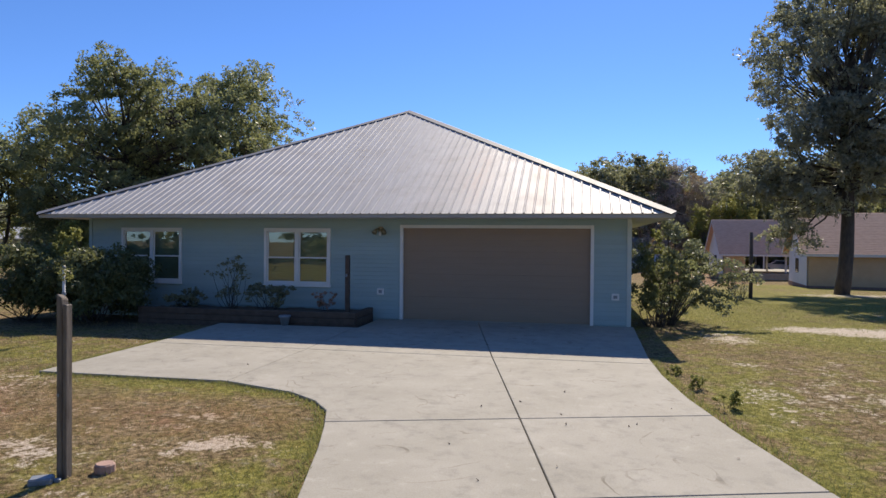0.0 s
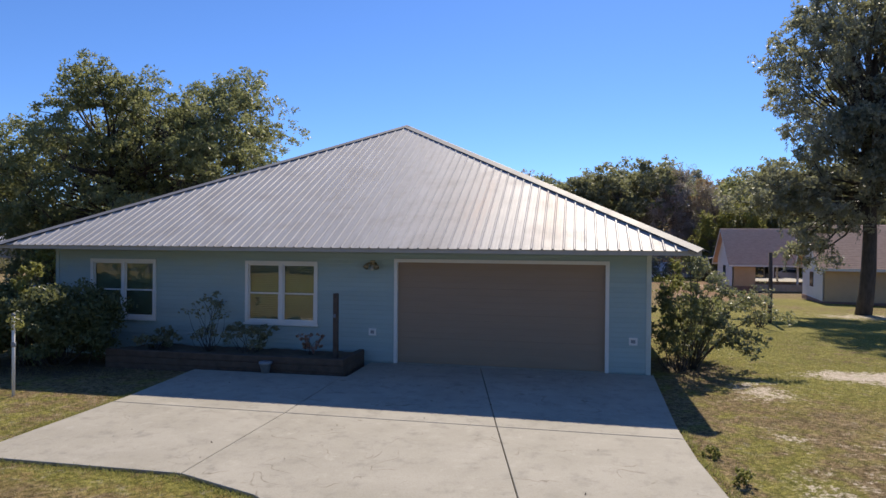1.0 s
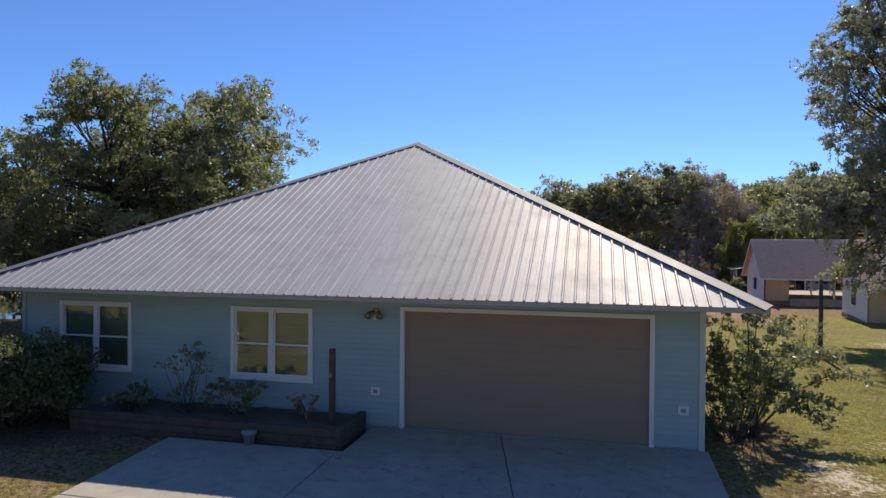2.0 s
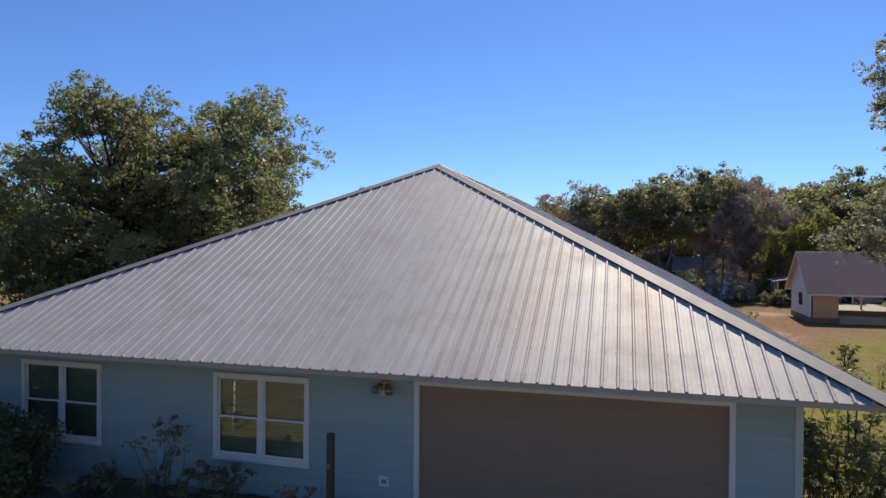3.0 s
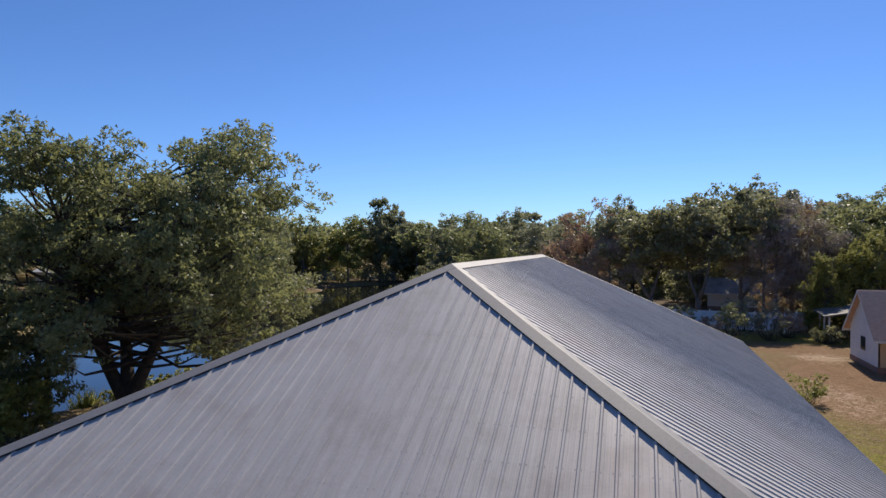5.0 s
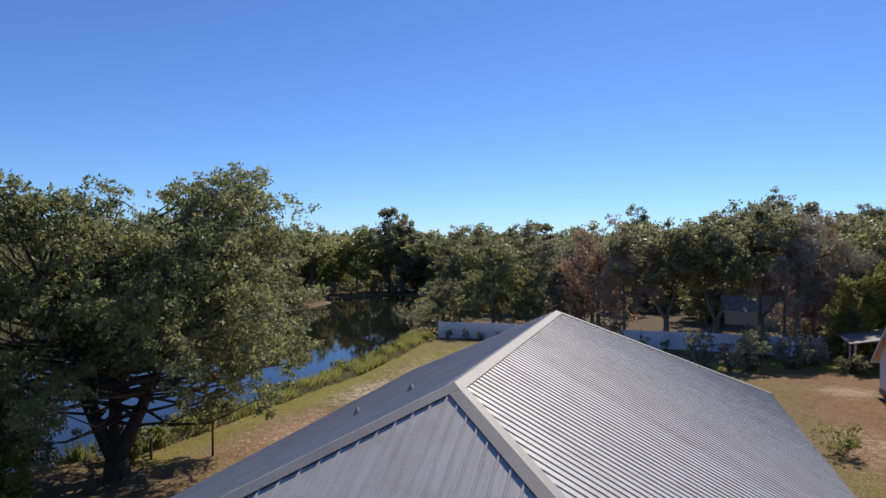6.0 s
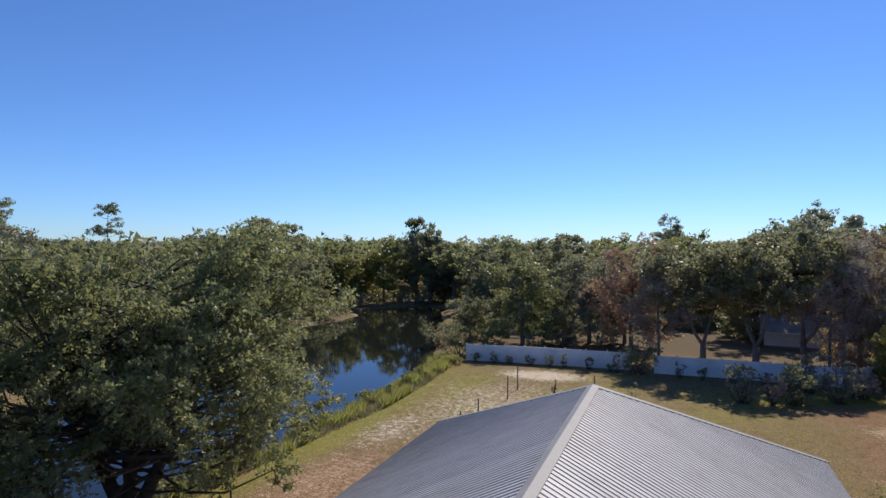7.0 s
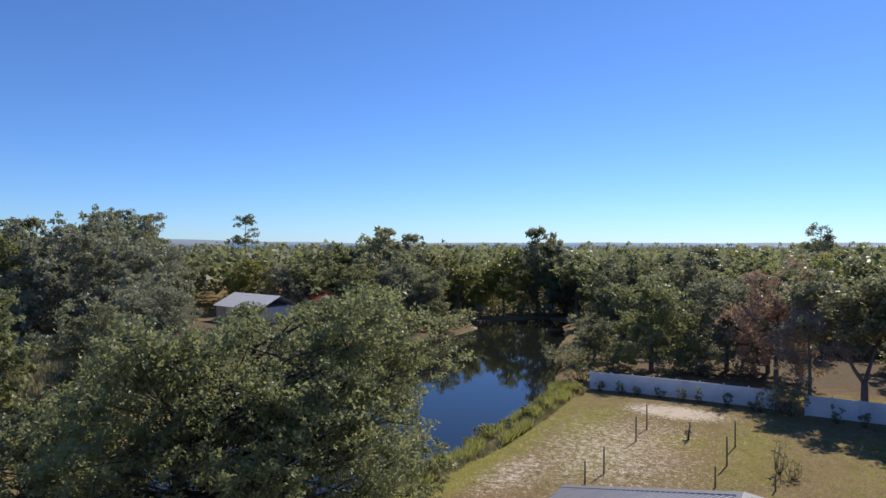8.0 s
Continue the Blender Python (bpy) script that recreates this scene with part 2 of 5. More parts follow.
M_GROUND = ground_material()
M_CONCRETE = concrete_material()
M_JOINT = surface("joint_dirt", (0.10, 0.085, 0.06), (0.16, 0.13, 0.09), 6, 0.95)
M_ROOF = roof_material((1, 0.09, 0.09), rust=True)
M_ROOFSIDE = roof_material((0.09, 1, 0.2))
M_CAP = surface("ridge_cap_sheet", (0.25, 0.245, 0.24), (0.31, 0.305, 0.30), 1.5, 0.65, metal=0.3, bump=0.05, fine=20)
M_FASCIA = surface("grey_fascia", (0.40, 0.39, 0.37), (0.46, 0.45, 0.43), 2, 0.6, bump=0.05)
M_SOFFIT = surface("soffit_white", (0.62, 0.60, 0.55), (0.68, 0.66, 0.61), 2, 0.7, bump=0.05)
M_SIDING = surface("blue_siding", (0.35, 0.455, 0.455), (0.385, 0.49, 0.485), 1.2, 0.6, bump=0.15, fine=80, stain=(0.33, 0.42, 0.41), stain_scale=0.5, vary=0.04, stretch=(1, 1, 4))
M_WHITE = surface("white_trim", (0.74, 0.73, 0.70), (0.80, 0.79, 0.76), 2, 0.5, bump=0.05)
M_GARAGE = surface("taupe_door", (0.325, 0.235, 0.165), (0.36, 0.262, 0.187), 1.0, 0.6, bump=0.12, fine=90, stretch=(1, 1, 6))
M_GLASS = glass_material()
# blind tinted green to stand for lawn and trees reflected in the panes
M_CURTAIN = surface("reflection_green_blind", (0.36, 0.40, 0.30), (0.43, 0.47, 0.36), 3, 0.9, bump=0.2)
# near-black that stands for shade: unlit rooms, gaps under the roof caps
M_DARK = surface("painted_shade", (0.03, 0.03, 0.028), (0.05, 0.047, 0.044), 2, 0.9, bump=0.0)
M_TIMBER = surface("weathered_timber", (0.15, 0.115, 0.085), (0.29, 0.24, 0.19), 5, 0.85, bump=0.7, fine=50, stretch=(6, 6, 0.7))
M_DARKWOOD = surface("dark_timber", (0.075, 0.052, 0.038), (0.14, 0.10, 0.075), 5, 0.85, bump=0.5, fine=50)
M_BARK = surface("oak_bark", (0.055, 0.045, 0.036), (0.12, 0.10, 0.08), 4, 0.95, bump=1.0, fine=22, stretch=(2, 2, 0.6), dist=0.03)
M_GREYBARK = surface("grey_bark", (0.14, 0.12, 0.11), (0.24, 0.21, 0.19), 4, 0.95, bump=0.8, fine=22, dist=0.03)
M_OAK = leaf_material("oak_leaf", (0.105, 0.122, 0.06), (0.24, 0.26, 0.122), 0.55)
M_OAKGREY = leaf_material("grey_oak_leaf", (0.165, 0.17, 0.13), (0.35, 0.35, 0.285), 0.48)
M_DEEP = leaf_material("deep_green_leaf", (0.135, 0.14, 0.088), (0.30, 0.295, 0.19), 0.5)
M_YELLOW = leaf_material("yellow_green_leaf", (0.15, 0.16, 0.035), (0.34, 0.325, 0.08), 0.5)
M_RUST = leaf_material("rusty_leaf", (0.30, 0.15, 0.12), (0.55, 0.30, 0.25), 0.45)
M_TWIG = leaf_material("bare_twig", (0.26, 0.20, 0.185), (0.42, 0.335, 0.315), 0.3)
M_MOSS = leaf_material("hanging_moss", (0.11, 0.115, 0.085), (0.21, 0.21, 0.165), 0.3)
M_REED = leaf_material("bank_reed", (0.17, 0.20, 0.03), (0.41, 0.39, 0.085), 0.55, tint=(0.42, 0.36, 0.10))
M_BLADE = leaf_material("grass_blade", (0.15, 0.105, 0.045), (0.36, 0.26, 0.13), 0.4, tint=(0.20, 0.175, 0.06))
M_GREENBLADE = leaf_material("green_blade", (0.15, 0.15, 0.03), (0.34, 0.31, 0.085), 0.45, tint=(0.26, 0.24, 0.07))
# leaf colour darkened for the shaded, backlit shrubs beside the house
M_SHADE = leaf_material("shaded_leaf", (0.07, 0.085, 0.035), (0.165, 0.185, 0.08), 0.35)
M_SILVER = leaf_material("silver_shrub_leaf", (0.10, 0.13, 0.05), (0.36, 0.38, 0.25), 0.4)
M_DRYREED = leaf_material("dry_reed", (0.20, 0.17, 0.10), (0.36, 0.31, 0.20), 0.3)
M_POND = water_material("pond_water", (0.012, 0.014, 0.012), 0.05)
# the lake's sky reflection is put into its blue base colour, gloss lowered
M_LAKE = water_material("lake_water", (0.09, 0.19, 0.36), 0.6)
lake_bsdf = M_LAKE.node_tree.nodes["Principled BSDF"]
lake_bsdf.inputs["Roughness"].default_value, lake_bsdf.inputs["Specular IOR Level"].default_value = 0.45, 0.15
M_PVC = surface("white_vinyl", (0.74, 0.76, 0.80), (0.80, 0.82, 0.85), 0.8, 0.45, bump=0.05, stain=(0.6, 0.62, 0.62), stain_scale=0.5)
M_SHINGLE = surface("brown_shingle", (0.52, 0.345, 0.25), (0.64, 0.44, 0.325), 3, 0.9, bump=0.4, fine=18, stretch=(1, 1, 3))
M_BEIGE = surface("beige_wall", (0.56, 0.40, 0.245), (0.62, 0.455, 0.285), 2, 0.8, bump=0.2)
M_PALEWALL = surface("pale_wall", (0.62, 0.62, 0.62), (0.70, 0.70, 0.69), 2, 0.7, bump=0.1)
M_BASEBRICK = surface("base_brick", (0.22, 0.13, 0.10), (0.34, 0.22, 0.17), 9, 0.9, bump=0.5)
M_CARPAINT = surface("silver_paint", (0.62, 0.64, 0.67), (0.68, 0.70, 0.72), 1, 0.3, metal=0.0, bump=0)
M_RUBBER = surface("rubber", (0.02, 0.02, 0.02), (0.03, 0.03, 0.03), 5, 0.8)
M_CARGLASS = surface("tinted_glass", (0.03, 0.035, 0.04), (0.04, 0.045, 0.05), 1, 0.08, bump=0)
M_GREYROOF = surface("grey_metal_roof", (0.20, 0.19, 0.175), (0.28, 0.265, 0.25), 1.5, 0.75, metal=0.0, stain=(0.13, 0.11, 0.09), stain_scale=0.8)
M_REDROOF = surface("red_roof", (0.30, 0.08, 0.06), (0.38, 0.12, 0.09), 2, 0.7)
M_BRASS = surface("dull_brass", (0.30, 0.24, 0.14), (0.38, 0.30, 0.18), 4, 0.4, metal=0.7)
M_STONE = surface("pinkish_block", (0.42, 0.27, 0.21), (0.50, 0.34, 0.27), 8, 0.9)
M_GREYPLASTIC = surface("grey_plastic", (0.22, 0.24, 0.26), (0.3, 0.32, 0.34), 8, 0.5)
# far woods with the distance haze mixed into a pale blue-grey base colour
M_FARLAND = surface("far_shore_haze", (0.24, 0.29, 0.34), (0.28, 0.33, 0.38), 0.02, 0.95, bump=0)

# ---------------------------------------------------------------- helpers of the scene


def mesh_from(name, verts, faces, material, smooth=False):
    me = bpy.data.meshes.new(name)
    me.from_pydata([tuple(v) for v in verts], [], [tuple(f) for f in faces])
    me.materials.append(material)
    if smooth:
        me.shade_smooth()
    me.update()
    return me


def thing(name, label, category, group="", kind="", at=(0, 0, 0), rz=0.0):
    ob = new(name)
    ob.matrix_world = pose(*at, 0, 0, rz)
    return tagged(ob, label, category, group, kind)


def under(name, me, parent, label=""):
    """A mesh as one part of a thing."""
    ob = new(name, me)
    ob.parent = parent
    if label:
        tagged(ob, label)
    return ob


def part(name, bm, material, parent, label="", smooth=False):
    me = bpy.data.meshes.new(name)
    bm.normal_update()
    bm.to_mesh(me)
    bm.free()
    me.materials.append(material)
    if smooth:
        me.shade_smooth()
    return under(name, me, parent, label)


def box_bm(x0, x1, y0, y1, z0, z1, bevel=0.0, bm=None):
    own = bm is None
    bm = bm or bmesh.new()
    vs = [bm.verts.new(c) for c in ((x0, y0, z0), (x1, y0, z0), (x1, y1, z0), (x0, y1, z0), (x0, y0, z1), (x1, y0, z1), (x1, y1, z1), (x0, y1, z1))]
    for f in ((3, 2, 1, 0), (4, 5, 6, 7), (0, 1, 5, 4), (1, 2, 6, 5), (2, 3, 7, 6), (3, 0, 4, 7)):
        bm.faces.new([vs[i] for i in f])
    if bevel and own:
        bmesh.ops.bevel(bm, geom=bm.edges[:], offset=bevel, segments=1, affect="EDGES")
    return bm


def tube(pts, radii, sides=7):
    """Vertices and faces of a tapered round tube along pts."""
    verts, faces = [], []
    for i, p in enumerate(pts):
        a = Vector(pts[max(i - 1, 0)])
        b = Vector(pts[min(i + 1, len(pts) - 1)])
        d = (b - a).normalized()
        side = d.cross(Vector((0.3, 0.9, 0.1))).normalized()
        up = d.cross(side)
        for k in range(sides):
            w = 2 * math.pi * k / sides
            verts.append(Vector(p) + (side * math.cos(w) + up * math.sin(w)) * radii[i])
    for i in range(len(pts) - 1):
        for k in range(sides):
            a, b = i * sides + k, i * sides + (k + 1) % sides
            faces.append((a, b, b + sides, a + sides))
    faces.append(tuple(range(sides))[::-1])
    faces.append(tuple(range((len(pts) - 1) * sides, len(pts) * sides)))
    return verts, faces


def join(pieces):
    verts, faces = [], []
    for v, f in pieces:
        n = len(verts)
        verts += list(v)
        faces += [tuple(i + n for i in q) for q in f]
    return verts, faces


def leaf_mesh(name, centres, size, material, rng, slim=0.6, upright=0.0, jitter=0.4):
    """One small three-cornered leaf at each centre, each turned its own way."""
    n = len(centres)
    d = rng.normal(size=(n, 3))
    d[:, 2] += upright
    d /= np.linalg.norm(d, axis=1)[:, None]
    e = np.cross(d, rng.normal(size=(n, 3)))
    e /= np.linalg.norm(e, axis=1)[:, None]
    s = size * (1 + jitter * rng.uniform(-1, 1, n))[:, None]
    c = np.asarray(centres)
    v = np.stack([c - d * s * 0.55, c + d * s * 0.5 + e * s * slim * 0.55, c + d * s * 0.3 - e * s * slim * 0.6], 1).reshape(-1, 3)
    me = bpy.data.meshes.new(name)
    me.vertices.add(n * 3)
    me.vertices.foreach_set("co", v.astype(np.float32).ravel())
    me.loops.add(n * 3)
    me.loops.foreach_set("vertex_index", np.arange(n * 3, dtype=np.int32))
    me.polygons.add(n)
    me.polygons.foreach_set("loop_start", np.arange(0, n * 3, 3, dtype=np.int32))
    me.update(calc_edges=True)
    me.materials.append(material)
    return me


def blob_points(rng, centre, r, n, flat=0.75):
    d = rng.normal(size=(n, 3))
    d /= np.linalg.norm(d, axis=1)[:, None]
    k = r * rng.uniform(0.15, 1.0, n) ** 0.55
    d[:, 2] *= flat
    return np.asarray(centre) + d * k[:, None]


def spray_points(rng, centre, r, n, flat=0.75, per=24, tight=0.17):
    """Leaves gathered in small sprays at the ends of twigs, so that a clump keeps gaps between them."""
    heads = blob_points(rng, centre, r, max(4, n // per), flat)
    own = heads[rng.integers(len(heads), size=n)]
    return own + np.clip(rng.normal(size=(n, 3)), -1.7, 1.7) * np.array([1.0, 1.0, 0.7]) * r * tight


def limb(rng, a, b, r0, r1, bend=0.12, steps=5, sides=6):
    a, b = Vector(a), Vector(b)
    ln_ = (b - a).length
    off = Vector(rng.normal(size=3)) * ln_ * bend
    pts, rad = [], []
    for i in range(steps + 1):
        t = i / steps
        pts.append(a.lerp(b, t) + off * math.sin(t * math.pi) + Vector((0, 0, -0.08 * ln_ * math.sin(t * math.pi))))
        rad.append(r0 + (r1 - r0) * t)
    return tube(pts, rad, sides)


def tree(name, label, category, at, height, radius, trunk_r, leaf, bark, seed, clumps=40, leaves=300, size=0.3, low=0.3, clump_r=0.26, stems=1, lean=(0, 0), group="", flat=0.75, moss=0, skirt=0, rise_=0.75, twigs=0, rings=(), extra=(), lobe=(0.33, 0.36), slim=0.6, tight=0.17):
    """A tree: forked trunk and limbs in one mesh, a crown of leaf clumps in another."""
    rng = np.random.default_rng(seed)
    ob = thing(name, label, category, group, at=at)
    zc, hz = height * (1 + low) / 2, height * (1 - low) / 2
    pieces, pts, tips = [], [], []
    fork = height * low * 0.55
    tops = []
    if stems == 1:
        top = Vector((lean[0], lean[1], height * 0.76))
        pieces.append(limb(rng, (0, 0, -0.3), (lean[0] * 0.3, lean[1] * 0.3, height * 0.42), trunk_r * 1.15, trunk_r * 0.75, 0.008, 5, 9))
        pieces.append(limb(rng, (lean[0] * 0.3, lean[1] * 0.3, height * 0.42), top, trunk_r * 0.75, trunk_r * 0.15, 0.05, 5, 7))
        tops.append(((lean[0] * 0.3, lean[1] * 0.3, height * 0.3), top))
    else:
        pieces.append(limb(rng, (0, 0, -0.3), (0, 0, fork), trunk_r * 1.25, trunk_r, 0.02, 4, 10))
        for k in range(stems):
            w = 2 * math.pi * k / stems + 0.5
            top = Vector((math.cos(w) * radius * 0.4, math.sin(w) * radius * 0.4, height * 0.68))
            pieces.append(limb(rng, (0, 0, fork * 0.9), top, trunk_r * 0.75, trunk_r * 0.12, 0.08, 7, 8))
            tops.append(((0, 0, fork), top))
    lobes = max(5, clumps // 9)
    centres = []
    for k in range(lobes):
        w = 2.39996 * k + rng.uniform(-0.4, 0.4)
        e = 1 - 1.92 * (k + 0.5) / lobes + rng.uniform(-0.12, 0.12)
        e = min(max(e, -0.92), 0.97)
        g = math.sqrt(max(1 - e * e, 0.3)) * rng.uniform(0.55, 0.74)
        centres.append(np.array([math.cos(w) * radius * g, math.sin(w) * radius * g, zc + hz * e * 0.68]))
    centres.append(np.array([0, 0, zc + hz * 0.2]))
    if rings:
        centres = []
        for z, r, n in rings:
            for k in range(n):
                w = 2 * math.pi * (k + rng.uniform(-0.25, 0.25)) / n + z
                q = r * rng.uniform(0.88, 1.1)
                centres.append(np.array([math.cos(w) * q, math.sin(w) * q, z + rng.uniform(-0.6, 0.6)]))
    centres += [np.array(e) for e in extra]
    for k in range(clumps):
        d = rng.normal(size=3)
        d /= np.linalg.norm(d)
        d[2] = abs(d[2]) if rng.uniform() < 0.35 else d[2]
        q = rng.uniform(0.45, 1.0)
        c = centres[k % len(centres)] + d * np.array([radius * lobe[0], radius * lobe[0], hz * lobe[1]]) * q
        c[:2] += np.array(lean) * c[2] / height
        r = radius * clump_r * rng.uniform(0.7, 1.25)
        pts.append(spray_points(rng, c, r, int(leaves * rng.uniform(0.6, 1.3)), flat, tight=tight))
        tips.append((c, r))
        a0, b0 = tops[int(rng.integers(len(tops)))]
        root = Vector(a0).lerp(Vector(b0), float(np.clip((c[2] - a0[2]) / max(b0[2] - a0[2], 0.1) * rise_, 0.02, 0.95)))
        pieces.append(limb(rng, root, c, trunk_r * 0.2, trunk_r * 0.04, 0.1, 3, 4))
        for j in range(twigs):
            e = c + np.clip(rng.normal(size=3), -1, 1) * r * 0.55
            pieces.append(limb(rng, c, e, trunk_r * 0.06, 0.012, 0.1, 2, 3))
    for k in range(skirt):
        w, q = rng.uniform(0, 6.28), radius * rng.uniform(0.45, 0.9)
        pts.append(spray_points(rng, (math.cos(w) * q, math.sin(w) * q, height * rng.uniform(0.06, 0.26)), radius * clump_r, leaves, flat, tight=tight))
    v, f = join(pieces)
    under("trunk", mesh_from("trunk", v, f, bark, True), ob)
    under("crown", leaf_mesh("crown", np.concatenate(pts), size, leaf, rng, slim), ob)
    if moss:
        mp = []
        for k in range(moss):
            c, r = tips[int(rng.integers(len(tips)))]
            x, y = c[0] + rng.uniform(-0.4, 0.4) * r, c[1] + rng.uniform(-0.4, 0.4) * r
            ln_ = rng.uniform(0.5, 1.9)
            m_ = int(ln_ * 26)
            zz = c[2] + r * 0.1 - np.linspace(0, ln_, m_)
            mp.append(np.stack([x + rng.normal(size=m_) * 0.05, y + rng.normal(size=m_) * 0.05, zz], 1))
        under("moss", leaf_mesh("moss", np.concatenate(mp), 0.17, M_MOSS, rng, 0.25, 2.5), ob, "grey hanging moss")
    return ob

# ---------------------------------------------------------------- ground, water


def smooth01(a, b, x):
    t = np.clip((x - a) / (b - a), 0, 1)
    return t * t * (3 - 2 * t)


def drive_z(y):
    return -0.10 * float(smooth01(17.0, 12.5, np.float64(y))) - 0.03 * float(smooth01(12.5, 0.0, np.float64(y)))


def base_z(x, y):
    z = -0.14 - 0.03 * smooth01(12.5, 0.0, y) - 0.95 * smooth01(20, 64, y)
    return z + 0.05 * np.sin(x * 0.31 + 1.0) * np.sin(y * 0.23) * smooth01(17, 30, y)


POND = [(-29.3, 40), (-29.3, 52), (-28.9, 62), (-28.9, 71), (-29.8, 82), (-33, 92), (-38, 103), (-43, 121), (-51, 143), (-57, 147), (-62, 139),
        (-65, 131), (-61, 124), (-61, 112), (-64, 100), (-63, 80), (-58, 60), (-50, 44), (-41, 35), (-33, 34)]


def pond_distance(x, y):
    """Metres to the pond's shore, less than nothing inside it."""
    inside = np.zeros(x.shape, bool)
    best = np.full(x.shape, 1e9)
    for (ax, ay), (bx, by) in zip(POND, POND[1:] + POND[:1]):
        dx, dy = bx - ax, by - ay
        t = np.clip(((x - ax) * dx + (y - ay) * dy) / (dx * dx + dy * dy), 0, 1)
        best = np.minimum(best, np.hypot(x - ax - t * dx, y - ay - t * dy))
        cross = (ay > y) != (by > y)
        inside ^= cross & (x < (bx - ax) * (y - ay) / ((by - ay) if by != ay else 1e-9) + ax)
    return np.where(inside, -best, best)


WATER_Z = -1.6
LAKE_R = 560.0


def ground_z(x, y):
    x, y = np.asarray(x, float), np.asarray(y, float)
    z = base_z(x, y)
    wob = 0.5 * np.sin(x * 0.9) + 0.5 * np.sin(y * 0.7 + 1)
    d = pond_distance(x, y) + 0.5 * wob
    z = np.where(d < 2.2, WATER_Z - 0.25 + (z - WATER_Z + 0.25) * smooth01(-0.8, 2.2, d), z)
    z = np.where(d < -0.8, WATER_Z - 0.25 - 0.3 * np.clip(-d - 0.8, 0, 4), z)
    return z - 5.0 * smooth01(LAKE_R - 20, LAKE_R + 60, np.hypot(x + 4, y - 16)) * smooth01(-260, -200, y)


def patches(x, y, rows):
    a = np.zeros(x.shape)
    for cx, cy, rx, ry, k in rows:
        a = np.maximum(a, k * np.exp(-(((x - cx) / rx) ** 2 + ((y - cy) / ry) ** 2)))
    return a


def axis(fine0, fine1, step, mid0, mid1, mstep, end0, end1):
    a = list(np.arange(fine0, fine1 + 1e-6, step))
    a += list(np.arange(fine1 + mstep, mid1, mstep)) + list(np.arange(mid0, fine0 - 1e-6, mstep))
    k, v = mstep, mid1
    while v < end1:
        a.append(v)
        k *= 1.35
        v += k
    k, v = mstep, mid0 - mstep
    while v > end0:
        a.append(v)
        k *= 1.35
        v -= k
    return np.array(sorted(set(np.round(a + [end0, end1], 3))))


gx, gy = axis(-34, 20, 0.5, -110, 60, 2.0, -4900, 4900), axis(-2, 92, 0.5, -40, 160, 2.0, -700, 4900)
GX, GY = np.meshgrid(gx, gy)
GZ = ground_z(GX, GY)
nx, ny = len(gx), len(gy)
quads = [(j * nx + i, j * nx + i + 1, (j + 1) * nx + i + 1, (j + 1) * nx + i) for j in range(ny - 1) for i in range(nx - 1)]
gm = mesh_from("ground", np.stack([GX, GY, GZ], -1).reshape(-1, 3), quads, M_GROUND, True)
SAND = [(-6, 6.5, 5, 2.6, 0.27), (5, 10, 3.5, 5, 0.3), (-18, 66, 10, 17, 0.5), (-12, 74, 7, 5, 0.3), (6.6, 18.6, 1.7, 0.8, 0.95), (8.4, 18.2, 2.4, 1.1, 1.0), (2.8, 10.3, 0.45, 2.6, 0.5), (3.4, 15.4, 0.6, 0.5, 0.5), (5.2, 13.3, 1.0, 0.5, 0.45), (-4.6, 7.3, 0.65, 0.25, 0.85), (-3.9, 6.4, 0.5, 0.3, 0.85), (-5.9, 5.8, 0.9, 0.5, 0.65), (-6.3, 7.3, 0.8, 0.3, 0.42), (-8.8, 8.9, 1.0, 0.4, 0.45), (-4.6, 5.0, 1.2, 0.5, 0.4), (13, 23, 4, 2, 0.75), (4.0, 10.6, 1.3, 2.4, 0.42), (5.4, 8.0, 2.0, 1.4, 0.36), (4.2, 12.6, 1.2, 1.2, 0.4), (6.8, 10.6, 1.6, 1.0, 0.36), (8.0, 17.2, 1.2, 0.8, 0.6), (3.0, 13.0, 0.7, 1.0, 0.42), (3.6, 16.5, 0.8, 1.6, 0.6),
        (-10, 8, 3, 1.2, 0.6), (6.5, 5.5, 2.5, 1.5, 0.6)]
SAND += [(-21.8, 46, 4.0, 9, 0.5), (-22.6, 57, 3.2, 9, 0.5), (-16.5, 79.5, 5.5, 3.0, 0.85),
        (-20, 68, 3.4, 7, 0.45), (-14, 63, 3, 3, 0.35), (-20.5, 122, 8, 4, 1.1), (-4, 104, 14, 5, 0.75), (10, 112, 10, 4, 0.7), (11, 68, 3, 3, 0.65), (8.5, 52, 3, 9, 0.5), (14, 36, 4, 2.5, 0.6), (-62.5, 126, 2.2, 2.0, 1.0), (-18, 96, 10, 3, 0.6)]
DIRT = [(10.5, 60, 4, 9, 1.0), (8.5, 50, 3, 6, 0.75), (11, 72, 6, 4, 0.8), (-5.2, 7.4, 3.0, 1.4, 0.45), (-8.5, 7.0, 3.0, 2.0, 0.55), (-21.5, 45, 3, 8, 0.8), (-20, 36, 4, 5, 0.6), (-13, 68, 8, 5, 0.3), (-8, 100, 16, 6, 0.8), (5, 14.5, 1.6, 2, 0.3), (12, 100, 16, 10, 0.7)]
LUSH = [(9, 31, 7, 11, 1.0), (6.5, 18.0, 3.5, 3.5, 1.0), (9.5, 14, 4, 3, 0.55), (-3.6, 5.2, 0.6, 0.9, 0.4), (4.5, 22, 3, 5, 0.8), (2.6, 9.5, 0.5, 5, 0.9), (-3.1, 6.0, 0.35, 3, 0.7), (-5.5, 8.9, 3, 0.35, 0.9), (-11, 11, 4, 2, 0.4), (-9.5, 70, 3, 9, 0.6), (7, 15, 3, 4, 0.5)]
